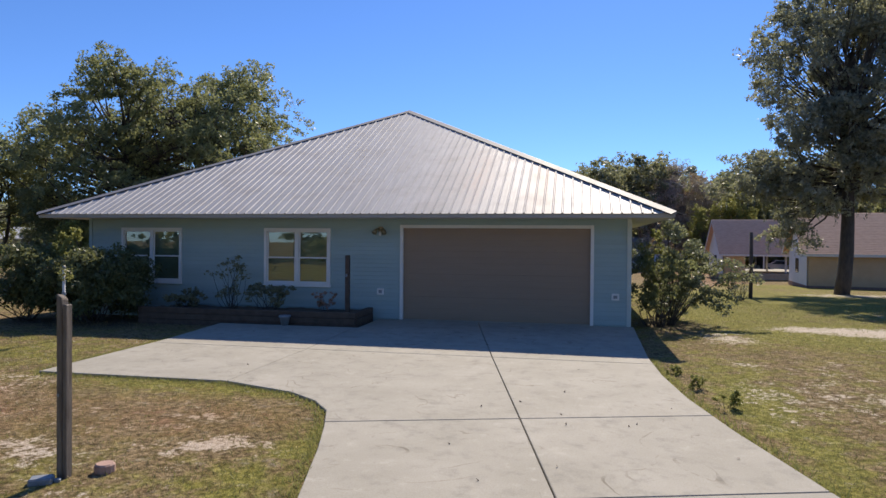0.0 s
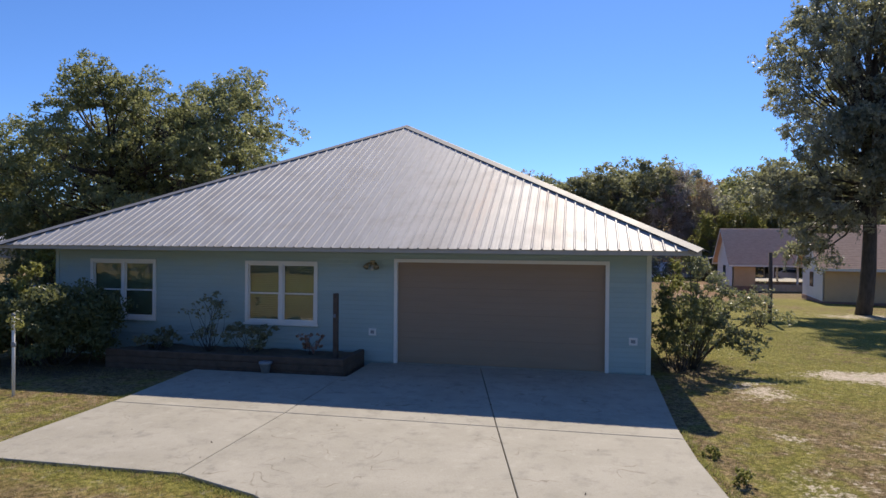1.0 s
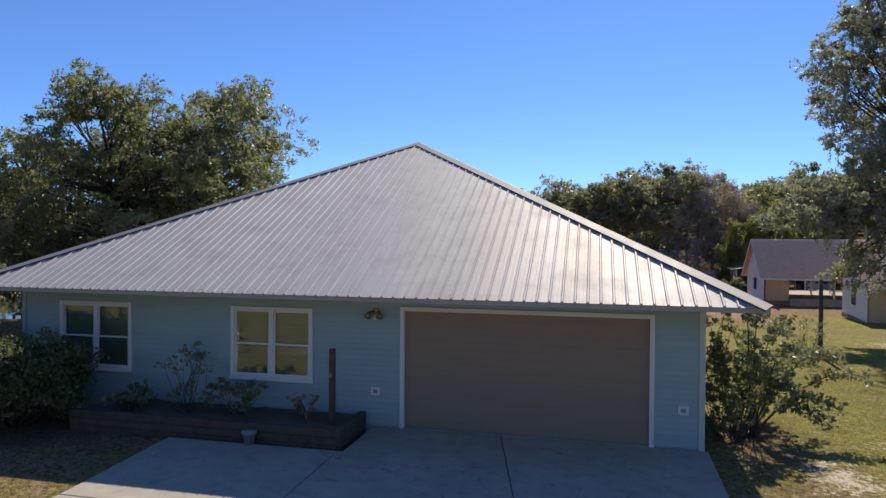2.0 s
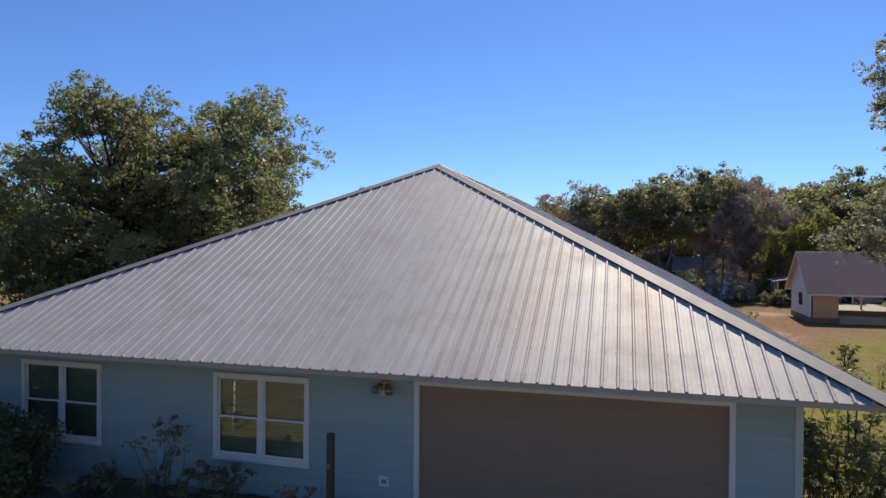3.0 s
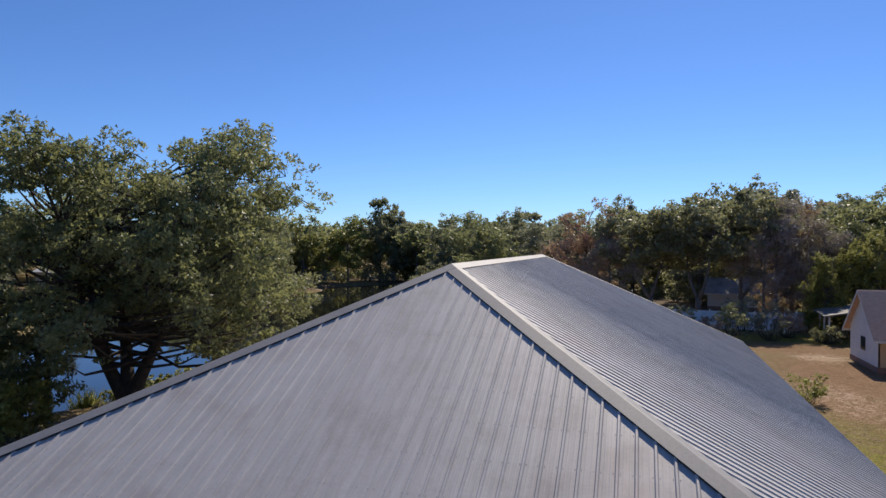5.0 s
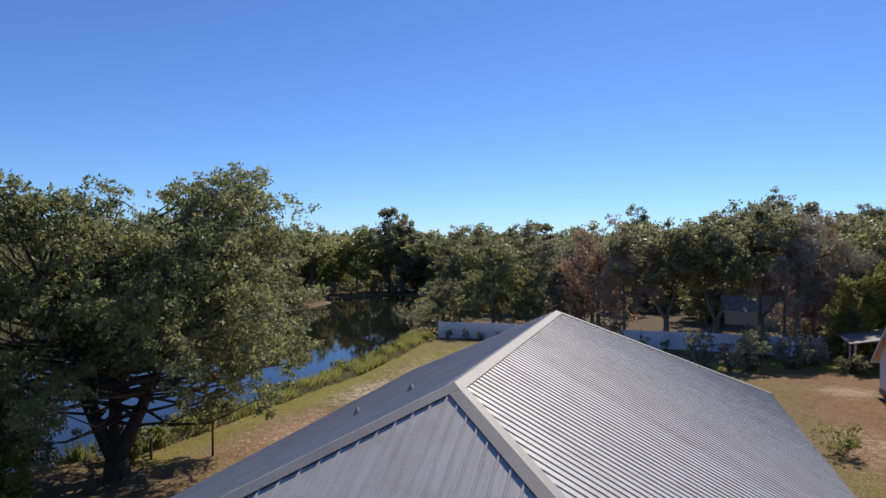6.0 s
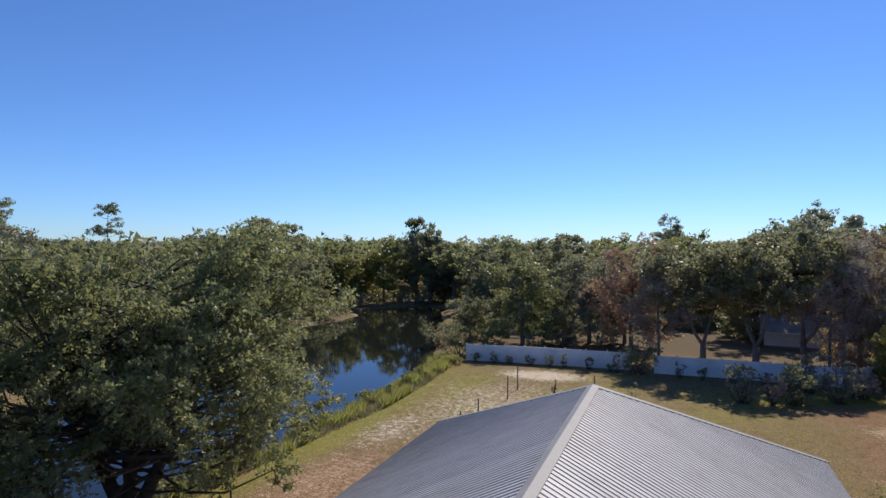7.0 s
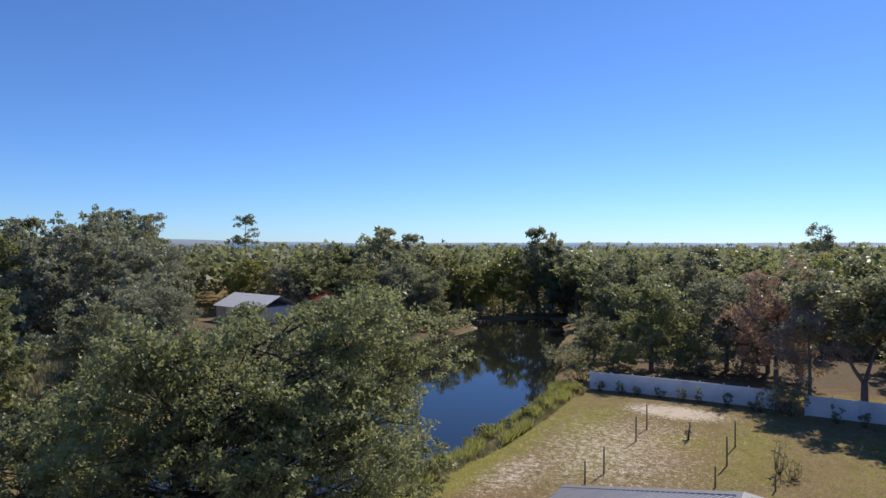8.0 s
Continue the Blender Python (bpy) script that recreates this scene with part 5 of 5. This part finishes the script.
def blades(name, label, x, y, height, material, rng, width=0.16, lean=0.5, z=None, category="grass"):
    """Upright thin blades, one slim triangle each."""
    n = len(x)
    z = ground_z(x, y) if z is None else z
    h = height * rng.uniform(0.5, 1.4, n)
    w = rng.uniform(0, 6.28, n)
    tip = np.stack([x + np.cos(w) * h * lean * rng.uniform(0.2, 1.2, n), y + np.sin(w) * h * lean * rng.uniform(0.2, 1.2, n), z + h], 1)
    a = rng.uniform(0, 6.28, n)
    o = np.stack([np.cos(a), np.sin(a), np.zeros(n)], 1) * (h * width * 0.5)[:, None]
    base = np.stack([x, y, z - 0.01], 1)
    v = np.stack([base - o, base + o, tip], 1).reshape(-1, 3)
    me = bpy.data.meshes.new(name)
    me.vertices.add(n * 3)
    me.vertices.foreach_set("co", v.astype(np.float32).ravel())
    me.loops.add(n * 3)
    me.loops.foreach_set("vertex_index", np.arange(n * 3, dtype=np.int32))
    me.polygons.add(n)
    me.polygons.foreach_set("loop_start", np.arange(0, n * 3, 3, dtype=np.int32))
    me.update(calc_edges=True)
    me.materials.append(material)
    return tagged(new(name, me), label, category, kind="stuff")


rngg = np.random.default_rng(17)
n = 330000
gx_, gy_ = rngg.uniform(-14, 12, n), 3.2 + 24 * rngg.uniform(0, 1, n) ** 1.4
sandy = patches(gx_, gy_, SAND) + patches(gx_, gy_, DIRT) * 0.4
keep = ~in_poly(gx_, gy_, [(x + (0.05 if x > 0 else -0.02), y) for x, y in OUTLINE]) & ~((gx_ > WX0 - 0.2) & (gx_ < WX1 + 0.1) & (gy_ > 15.4)) & (rngg.uniform(0, 1, n) > sandy * 1.25)
lushness = patches(gx_, gy_, LUSH)
greenish = keep & (rngg.uniform(0, 1, n) < lushness)
dryish = keep & ~greenish
blades("lawn_grass", "short dry brown lawn grass", gx_[dryish], gy_[dryish], 0.028, M_BLADE, rngg, 0.4, 1.5)
blades("lawn_grass", "short green lawn grass", gx_[greenish], gy_[greenish], 0.032, M_GREENBLADE, rngg, 0.4, 1.4)
# twigs and leaves blown onto the concrete
lx, ly = rngg.uniform(-8.5, 3.0, 80), rngg.uniform(4.2, 15.0, 80)
ok_ = in_poly(lx, ly, OUTLINE)
lx, ly = lx[ok_], ly[ok_]
lz = np.array([drive_z(v_) for v_ in ly]) + 0.012
tagged(new("fallen_leaves", leaf_mesh("fallen_leaves", np.stack([lx, ly, lz], 1), 0.035, M_DARKWOOD, rngg, 0.5)), "dry brown leaves scattered on the driveway", "leaves", kind="stuff")
# taller fringe along the slab's edge
ex, ey = [], []
for (ax, ay), (bx, by) in zip(OUTLINE, OUTLINE[1:] + OUTLINE[:1]):
    L = math.hypot(bx - ax, by - ay)
    if min(ay, by) > -1 and max(ay, by) < 15.6:
        m_ = int(L * 260)
        t = rngg.uniform(0, 1, m_)
        nx_, ny_ = (by - ay) / L, -(bx - ax) / L
        off = -np.abs(rngg.normal(size=m_)) * 0.10 - 0.01
        ex.append(ax + (bx - ax) * t + nx_ * off)
        ey.append(ay + (by - ay) * t + ny_ * off)
ex, ey = np.concatenate(ex), np.concatenate(ey)
keep = ~in_poly(ex, ey, OUTLINE)
blades("edge_grass", "greener taller grass along the driveway's edge", ex[keep], ey[keep], 0.05, M_YELLOW, rngg, 0.25, 1.0)

# ---------------------------------------------------------------- pond bank
n = 46000
t = rngg.uniform(0, 1, n)
by_ = 37 + 49 * t
bx_ = np.interp(by_, [37, 40, 52, 62, 71, 82, 86], [-30.5, -29.3, -29.3, -28.9, -28.9, -29.8, -31]) + rngg.uniform(-0.3, 2.9, n)
dens = np.array([0.5 + 0.9 * noise.noise(Vector((a * 0.6, b * 0.30, 0))) for a, b in zip(bx_, by_)])
keep = rngg.uniform(0, 1, n) < np.clip(dens * 1.6 - 0.25, 0.04, 1)
tall = keep & (dens > 0.55)
blades("bank_reeds", "tall yellow-green grass and reeds on the pond bank", bx_[tall], by_[tall], 0.8, M_REED, rngg, 0.10, 0.6, category="reeds")
short = keep & (dens <= 0.55)
blades("bank_grass", "rough tawny grass on the pond bank", bx_[short], by_[short], 0.4, M_DRYREED, rngg, 0.14, 0.9, category="grass")
rng_b = np.random.default_rng(88)
for i in range(34):
    y = 37 + 48 * rng_b.uniform()
    x = -28.3 + rng_b.uniform(-0.9, 1.5)
    shrub("bank_shrub", "bushy green shrub on the pond bank", (x, y, gz_at(x, y)), rng_b.uniform(0.5, 1.1), rng_b.uniform(0.5, 1.3), (M_YELLOW, M_REED, M_SILVER)[i % 3], 300 + i, 700, 0.13, clumps=16, group="bank shrubs")
n = 26000
blades("dry_reed_field", "pale dry reed field beyond the pond", rngg.uniform(-112, -66, n), rngg.uniform(44, 72, n), 1.3, M_DRYREED, rngg, 0.3, 0.4, category="reeds")
tree("young_tree", "young slim tree staked on the bank", "tree", (-23.3, 39.8, gz_at(-23.3, 39.8)), 3.4, 0.9, 0.06, M_DEEP, M_BARK, 44, clumps=22, leaves=90, size=0.14, low=0.42, clump_r=0.32)
stake = thing("wooden_post", "short wooden post on the pond bank", "post", at=(-25.7, 38.4, gz_at(-25.7, 38.4)))
under("shaft", mesh_from("shaft", *tube([(0, 0, -0.3), (0, 0, 1.0), (0, 0, 1.03)], [0.07, 0.065, 0.03], 8), M_TIMBER, True), stake)

# ---------------------------------------------------------------- back yard
for i, (x, y, h) in enumerate(((-17.9, 57.5, 1.5), (-17.4, 60.0, 1.9), (-17.4, 68.6, 2.0), (-17.5, 72.6, 2.1), (-10.4, 71.1, 2.0), (-10.4, 66.3, 2.1), (-10.5, 61.5, 1.4), (-7.1, 63.0, 1.0))):
    ob = thing("garden_post", "slim dark wooden post in the back lawn", "post", "garden posts", at=(x, y, gz_at(x, y)), rz=17 * i)
    under("shaft", mesh_from("shaft", *tube([(0, 0, -0.3), (0.01, 0, h * 0.5), (0.02 * math.sin(i), 0, h), (0.02 * math.sin(i), 0, h + 0.03)], [0.065, 0.06, 0.055, 0.02], 7), M_TIMBER, True), ob)
for i, (x, y, h, r) in enumerate(((-13.9, 71.4, 1.4, 0.25), (-7.1, 66.5, 2.6, 0.5), (-6.3, 65.6, 1.2, 0.7))):
    shrub("young_shrub", "thin young shrub with few leaves in the lawn", (x, y, gz_at(x, y)), r, h, M_TWIG if i < 2 else M_YELLOW, 110 + i, 160, 0.12, clumps=14, stem_r=0.025, group="young shrubs")

fence = thing("vinyl_fence", "long white vinyl privacy fence across the back lawn", "fence")


def fence_run(ax, ay, bx, by, count):
    L = math.hypot(bx - ax, by - ay)
    w = math.degrees(math.atan2(by - ay, bx - ax))
    for k in range(count + 1):
        x, y = ax + (bx - ax) * k / count, ay + (by - ay) * k / count
        z = gz_at(x, y)
        bm = box_bm(-0.065, 0.065, -0.065, 0.065, -0.2, 1.95, 0.008)
        bmesh.ops.create_cone(bm, cap_ends=True, segments=4, radius1=0.11, radius2=0.01, depth=0.09, matrix=Matrix.Translation((0, 0, 1.995)) @ Matrix.Rotation(radians(45), 4, "Z"))
        part("fence_post", bm, M_PVC, fence).matrix_local = pose(x, y, z, 0, 0, w)
        if k < count:
            s = L / count
            zz = gz_at(ax + (bx - ax) * (k + 0.5) / count, ay + (by - ay) * (k + 0.5) / count)
            bm = box_bm(0.07, s - 0.07, -0.02, 0.02, 0.06, 1.78)
            box_bm(0.07, s - 0.07, -0.035, 0.035, 1.72, 1.86, bm=bm)
            box_bm(0.07, s - 0.07, -0.035, 0.035, 0.03, 0.16, bm=bm)
            part("fence_panel", bm, M_PVC, fence).matrix_local = pose(x, y, zz, 0, 0, w)


fence_run(-26.5, 85.1, -8.6, 85.6, 8)
fence_run(-6.0, 84.6, 11.0, 84.0, 8)
fence_run(11.4, 82.8, 14.4, 87.0, 2)
FS = [(-25.2, 84.4, 0.9), (-23.0, 84.3, 1.1), (-21.3, 84.3, 0.8), (-19.0, 84.4, 0.9), (-16.8, 84.3, 1.2), (-15.2, 84.2, 1.5), (-12.6, 84.4, 1.4), (-10.4, 84.2, 0.9), (-9.6, 83.6, 1.9), (-3.5, 82.8, 1.6), (-1.5, 82.6, 1.2), (1.0, 82.4, 1.5), (4.0, 82.6, 1.3), (6.0, 82.8, 1.7)]
for i, (x, y, h) in enumerate(FS):
    shrub("fence_shrub", "small dark shrub growing against the fence", (x, y, gz_at(x, y)), 0.5, h, M_DEEP, 130 + i, 260, 0.15, clumps=16, group="fence shrubs")
for i, (x, y, h, r, m_) in enumerate(((-7.4, 83.8, 3.2, 2.0, M_DEEP), (1.3, 74.6, 3.0, 1.3, M_OAKGREY), (3.6, 74.4, 2.2, 0.9, M_TWIG), (5.4, 75.0, 3.2, 1.4, M_SILVER), (9.0, 76.6, 3.2, 1.8, M_OAKGREY), (11.0, 79.0, 2.2, 1.5, M_TWIG), (13.5, 76.0, 1.4, 1.3, M_DEEP), (7.2, 80.0, 3.6, 1.6, M_OAKGREY), (-28.5, 88, 3.8, 2.4, M_OAK), (-34, 96, 3.0, 2.4, M_DEEP))):
    shrub("yard_shrub", "leafy shrub at the edge of the back lawn", (x, y, gz_at(x, y)), r, h, m_, 150 + i, 1100, 0.19, clumps=30, stem_r=0.04, group="yard shrubs")
shrub("shrub", "twiggy young shrub on the lawn", (6.8, 28.8, gz_at(6.8, 28.8)), 0.36, 1.7, M_OAKGREY, 170, 300, 0.07, clumps=22, stem_r=0.012, stems=11, clump_r=0.5)
shrub("shrub", "sparse yellow-leaved bush on the lawn behind the house", (6.2, 50.8, gz_at(6.2, 50.8)), 0.95, 1.5, M_YELLOW, 159, 520, 0.15, clumps=26, stem_r=0.014, stems=13)
shrub("shrub", "small round bush on the lawn", (8.7, 39.4, gz_at(8.7, 39.4)), 0.5, 0.95, M_OAK, 171, 700, 0.1, clumps=16)
pole = thing("wooden_pole", "dark slim wooden pole standing on the lawn", "pole", at=(7.7, 30.9, gz_at(7.7, 30.9)))
under("shaft", mesh_from("shaft", *tube([(0, 0, -0.3), (0.02, 0, 1.5), (0.0, 0, 2.95)], [0.085, 0.08, 0.075], 9), M_DARKWOOD, True), pole)

# ---------------------------------------------------------------- neighbouring buildings


def gable_house(name, label, at, rz, length, depth, eave, ridge, front_to, wall, roofm, base=0.0, gable=None, open_from=None, category="house"):
    """A low house with its ridge along its length; walled up to open_from, an open carport past it."""
    ob = thing(name, label, category, at=at, rz=rz)
    end = open_from or length
    bm = bmesh.new()
    v = [bm.verts.new(c) for c in ((0, 0, -0.3), (end, 0, -0.3), (end, depth, -0.3), (0, depth, -0.3), (0, 0, eave), (end, 0, eave), (end, depth, eave), (0, depth, eave))]
    for q in ((0, 1, 5, 4), (1, 2, 6, 5), (2, 3, 7, 6), (4, 5, 6, 7)):
        bm.faces.new([v[i] for i in q])
    part("wall", bm, wall, ob)
    bm = bmesh.new()
    g = [bm.verts.new(c) for c in ((-0.02, 0, -0.3), (-0.02, depth, -0.3), (-0.02, depth, eave), (-0.02, depth / 2, ridge - 0.12), (-0.02, 0, eave))]
    h = [bm.verts.new((0.1, c.co.y, c.co.z)) for c in g]
    bm.faces.new(g)
    bm.faces.new(h[::-1])
    for i in range(5):
        bm.faces.new((g[i], h[i], h[(i + 1) % 5], g[(i + 1) % 5]))
    part("gable_wall", bm, gable or wall, ob, "pale boarded gable wall")
    part("base_course", box_bm(-0.05, end + 0.03, -0.03, depth + 0.03, -0.3, 0.35), M_BASEBRICK, ob, "low brick base")
    o = 0.55
    sl = (ridge - eave) / (depth / 2)
    for s in (0, 1):
        bm = bmesh.new()
        y0, y1 = (-o, depth / 2) if s == 0 else (depth + o, depth / 2)
        rows_n = 26
        prev = None
        for k in range(rows_n):
            a, b_ = y0 + (y1 - y0) * k / rows_n, y0 + (y1 - y0) * (k + 1) / rows_n
            za, zb = ridge - sl * abs(a - depth / 2) + 0.02, ridge - sl * abs(b_ - depth / 2) + 0.006
            lo = prev or [bm.verts.new((x, a, za - 0.02)) for x in (-0.45, length + 0.45)]
            mid = [bm.verts.new((x, a, za)) for x in (-0.45, length + 0.45)]
            hi = [bm.verts.new((x, b_, zb)) for x in (-0.45, length + 0.45)]
            bm.faces.new((lo[0], lo[1], mid[1], mid[0]))
            bm.faces.new((mid[0], mid[1], hi[1], hi[0]))
            prev = hi
        part("roof_slope", bm, roofm, ob)
    for yy, y2 in ((-o, -o + 0.04), (depth + o - 0.04, depth + o)):
        part("fascia", box_bm(-0.45, length + 0.45, yy, y2, eave - sl * o - 0.16, eave - sl * o + 0.02), M_PALEWALL, ob)
    bm = bmesh.new()
    for xx in (-0.45,):
        for ya, yb in ((-o, depth / 2), (depth + o, depth / 2)):
            za, zb = ridge - sl * abs(ya - depth / 2), ridge
            q = [bm.verts.new(c) for c in ((xx, ya, za - 0.2), (xx, yb, zb - 0.2), (xx, yb, zb), (xx, ya, za), (xx + 0.04, ya, za - 0.2), (xx + 0.04, yb, zb - 0.2), (xx + 0.04, yb, zb), (xx + 0.04, ya, za))]
            for w in ((0, 1, 2, 3), (7, 6, 5, 4), (0, 4, 5, 1), (3, 2, 6, 7)):
                bm.faces.new([q[i] for i in w])
    part("barge_board", bm, M_PALEWALL, ob)
    part("gable_window", box_bm(-0.06, -0.022, depth * 0.42, depth * 0.58, 1.1, 2.1, 0.01), M_CARGLASS, ob, "dark window")
    part("gable_vent", box_bm(-0.05, -0.022, depth * 0.46, depth * 0.54, eave + 0.3, eave + 0.75, 0.01), M_PALEWALL, ob)
    if open_from:
        part("carport_floor", box_bm(end + 0.03, length + 3, -0.3, depth + 6, -0.4, 0.55), M_CONCRETE, ob, "pale concrete floor")
        for xx in np.linspace(end + 3.4, length - 0.2, 3):
            part("carport_post", box_bm(xx - 0.07, xx + 0.07, 0.0, 0.14, 0.55, eave, 0.006), M_PALEWALL, ob)
            part("carport_post", box_bm(xx - 0.07, xx + 0.07, depth - 0.2, depth - 0.06, 0.55, eave, 0.006), M_PALEWALL, ob)
        part("beam", box_bm(end, length + 0.3, 0.0, 0.14, eave - 0.3, eave - 0.002), M_PALEWALL, ob)
    return ob


gable_house("neighbour_house", "low beige house with brown shingle roof and open carport", (13.2, 62.5, -1.05), 0, 15.0, 6.0, 2.75, 5.5, None, M_BEIGE, M_SHINGLE, gable=M_PALEWALL, open_from=1.9)
gable_house("neighbour_house", "low tan house with brown shingle roof and pale gable", (15.1, 46.7, -0.95), -8, 16.0, 6.8, 2.85, 5.3, None, M_BEIGE, M_SHINGLE, gable=M_PALEWALL)
gable_house("white_outbuilding", "small white building with grey metal roof among trees", (6.6, 107, -1.1), -6, 8.0, 5.0, 2.5, 4.2, None, M_PALEWALL, M_GREYROOF, category="building")
gable_house("far_house", "far house with a pale metal roof among trees", (-112, 106, -1.1), -8, 15.0, 9.0, 3.4, 5.5, None, M_PALEWALL, M_WHITE)
gable_house("far_house", "far house with a red roof among trees", (-112, 128, -1.1), -10, 12.0, 8.0, 3.2, 5.4, None, M_BEIGE, M_REDROOF)
gable_house("white_outbuilding", "small white building with grey metal roof among trees", (22, 128, -1.1), 0, 9.0, 6.0, 3, 4.8, None, M_PALEWALL, M_GREYROOF, category="building")

sh = thing("open_shelter", "open lean-to shelter with a grey metal roof on posts", "shelter", at=(14.0, 77.5, -1.1), rz=-6)
bm = bmesh.new()
q = [bm.verts.new(c) for c in ((-0.5, -0.5, 2.4), (7, -0.5, 3.9), (7, 6, 3.9), (-0.5, 6, 2.4), (-0.5, -0.5, 2.3), (7, -0.5, 3.8), (7, 6, 3.8), (-0.5, 6, 2.3))]
for w in ((0, 1, 2, 3), (7, 6, 5, 4), (0, 4, 5, 1), (1, 5, 6, 2), (2, 6, 7, 3), (3, 7, 4, 0)):
    bm.faces.new([q[i] for i in w])
part("shelter_roof", bm, M_GREYROOF, sh)
for xx, yy in ((0, 0), (0, 2.8), (0, 5.6), (3.2, 0), (6.5, 0), (6.5, 5.6)):
    part("shelter_post", box_bm(xx - 0.07, xx + 0.07, yy - 0.07, yy + 0.07, -0.3, 2.36 + 0.2 * xx, 0.005), M_PALEWALL, sh)
part("back_panel", box_bm(6.6, 6.7, 0, 5.6, -0.2, 3.6), M_DARKWOOD, sh)


def car(at, rz):
    ob = thing("car", "silver sedan parked beyond the carport", "car", at=at, rz=rz)
    prof = [(-2.2, 0.35), (-2.22, 0.7), (-2.0, 0.86), (-1.25, 0.93), (-0.7, 1.36), (0.45, 1.42), (1.15, 1.02), (2.0, 0.9), (2.2, 0.68), (2.18, 0.32)]
    v, f = [], []
    for s, k in ((-1, 0.86), (1, 0.86)):
        for x, z in prof:
            v.append((x, s * (k - 0.16 * max(0, (z - 0.9) / 0.5)), z))
    n = len(prof)
    f = [tuple(range(n)), tuple(range(2 * n - 1, n - 1, -1))] + [(i, n + i, n + (i + 1) % n, (i + 1) % n) for i in range(n)]
    under("body", mesh_from("body", v, f, M_CARPAINT), ob)
    for s in (-1, 1):
        v = [(-1.1, s * 0.868, 0.96), (0.95, s * 0.868, 1.0), (0.4, s * 0.735, 1.36), (-0.65, s * 0.75, 1.31)]
        under("side_window", mesh_from("side_window", v, [(0, 1, 2, 3)], M_CARGLASS), ob)
        for xx in (-1.35, 1.4):
            under("wheel", mesh_from("wheel", *tube([(xx, s * 0.66, 0.32), (xx, s * 0.68, 0.32), (xx, s * 0.86, 0.32), (xx, s * 0.88, 0.32)], [0.28, 0.32, 0.32, 0.27], 16), M_RUBBER), ob)
            under("rim", mesh_from("rim", *tube([(xx, s * 0.882, 0.32), (xx, s * 0.89, 0.32)], [0.2, 0.17], 12), M_CARPAINT), ob)
    under("windscreen", mesh_from("windscreen", [(0.52, -0.68, 1.40), (1.12, -0.78, 1.06), (1.12, 0.78, 1.06), (0.52, 0.68, 1.40)], [(0, 1, 2, 3)], M_CARGLASS), ob)
    return ob


car((23.1, 80.5, gz_at(23.1, 80.5)), 176)

# ---------------------------------------------------------------- dock at the near end of the pond
dock = thing("dock", "small dark timber dock with a railing at the pond", "dock", at=(-32.2, 35.6, WATER_Z), rz=35)
for k in range(9):
    part("deck_board", box_bm(-1.6, 1.6, -1.12 + 0.25 * k, -0.89 + 0.25 * k, 1.22, 1.26, 0.006), M_DARKWOOD, dock)
for xx in (-1.5, 0.0, 1.5):
    for yy in (-1.0, 1.0):
        part("dock_post", box_bm(xx - 0.06, xx + 0.06, yy - 0.06, yy + 0.06, -1.2, 1.218 if yy < 0 else 2.25, 0.006), M_DARKWOOD, dock)
for zz in (1.75, 2.2):
    part("rail", box_bm(-1.6, 1.6, 0.93, 0.938, zz, zz + 0.08), M_GREYPLASTIC, dock)
boat = thing("boat", "small boat under a blue cover on the dock", "boat", at=(-32.2, 35.5, WATER_Z + 1.262), rz=35)
hv, hf = [], []
for x_, w_, z_ in ((-1.3, 0.5, 0.0), (-0.4, 0.55, 0.0), (0.6, 0.45, 0.05), (1.35, 0.06, 0.3)):
    hv += [(x_, -w_, 0.45), (x_, -w_ * 0.6, z_), (x_, w_ * 0.6, z_), (x_, w_, 0.45)]
for i in range(3):
    hf += [(4 * i + k, 4 * i + k + 1, 4 * i + k + 5, 4 * i + k + 4) for k in range(3)]
hf += [(0, 3, 2, 1), (12, 13, 14, 15)]
under("hull", mesh_from("hull", hv, hf, M_PVC), boat, "white hull")
M_COVER = surface("blue_cover", (0.05, 0.10, 0.30), (0.09, 0.16, 0.40), 3, 0.6, bump=0.3)
cv = []
for x_, w_ in ((-1.32, 0.53), (-0.4, 0.58), (0.6, 0.48), (1.37, 0.08)):
    cv += [(x_, -w_, 0.43), (x_, -w_ * 0.5, 0.6), (x_, w_ * 0.5, 0.6), (x_, w_, 0.43)]
under("cover", mesh_from("cover", cv, [(4 * i + k, 4 * i + k + 1, 4 * i + k + 5, 4 * i + k + 4) for i in range(3) for k in range(3)] + [(0, 3, 2, 1), (12, 13, 14, 15)], M_COVER, True), boat, "blue tarpaulin cover")
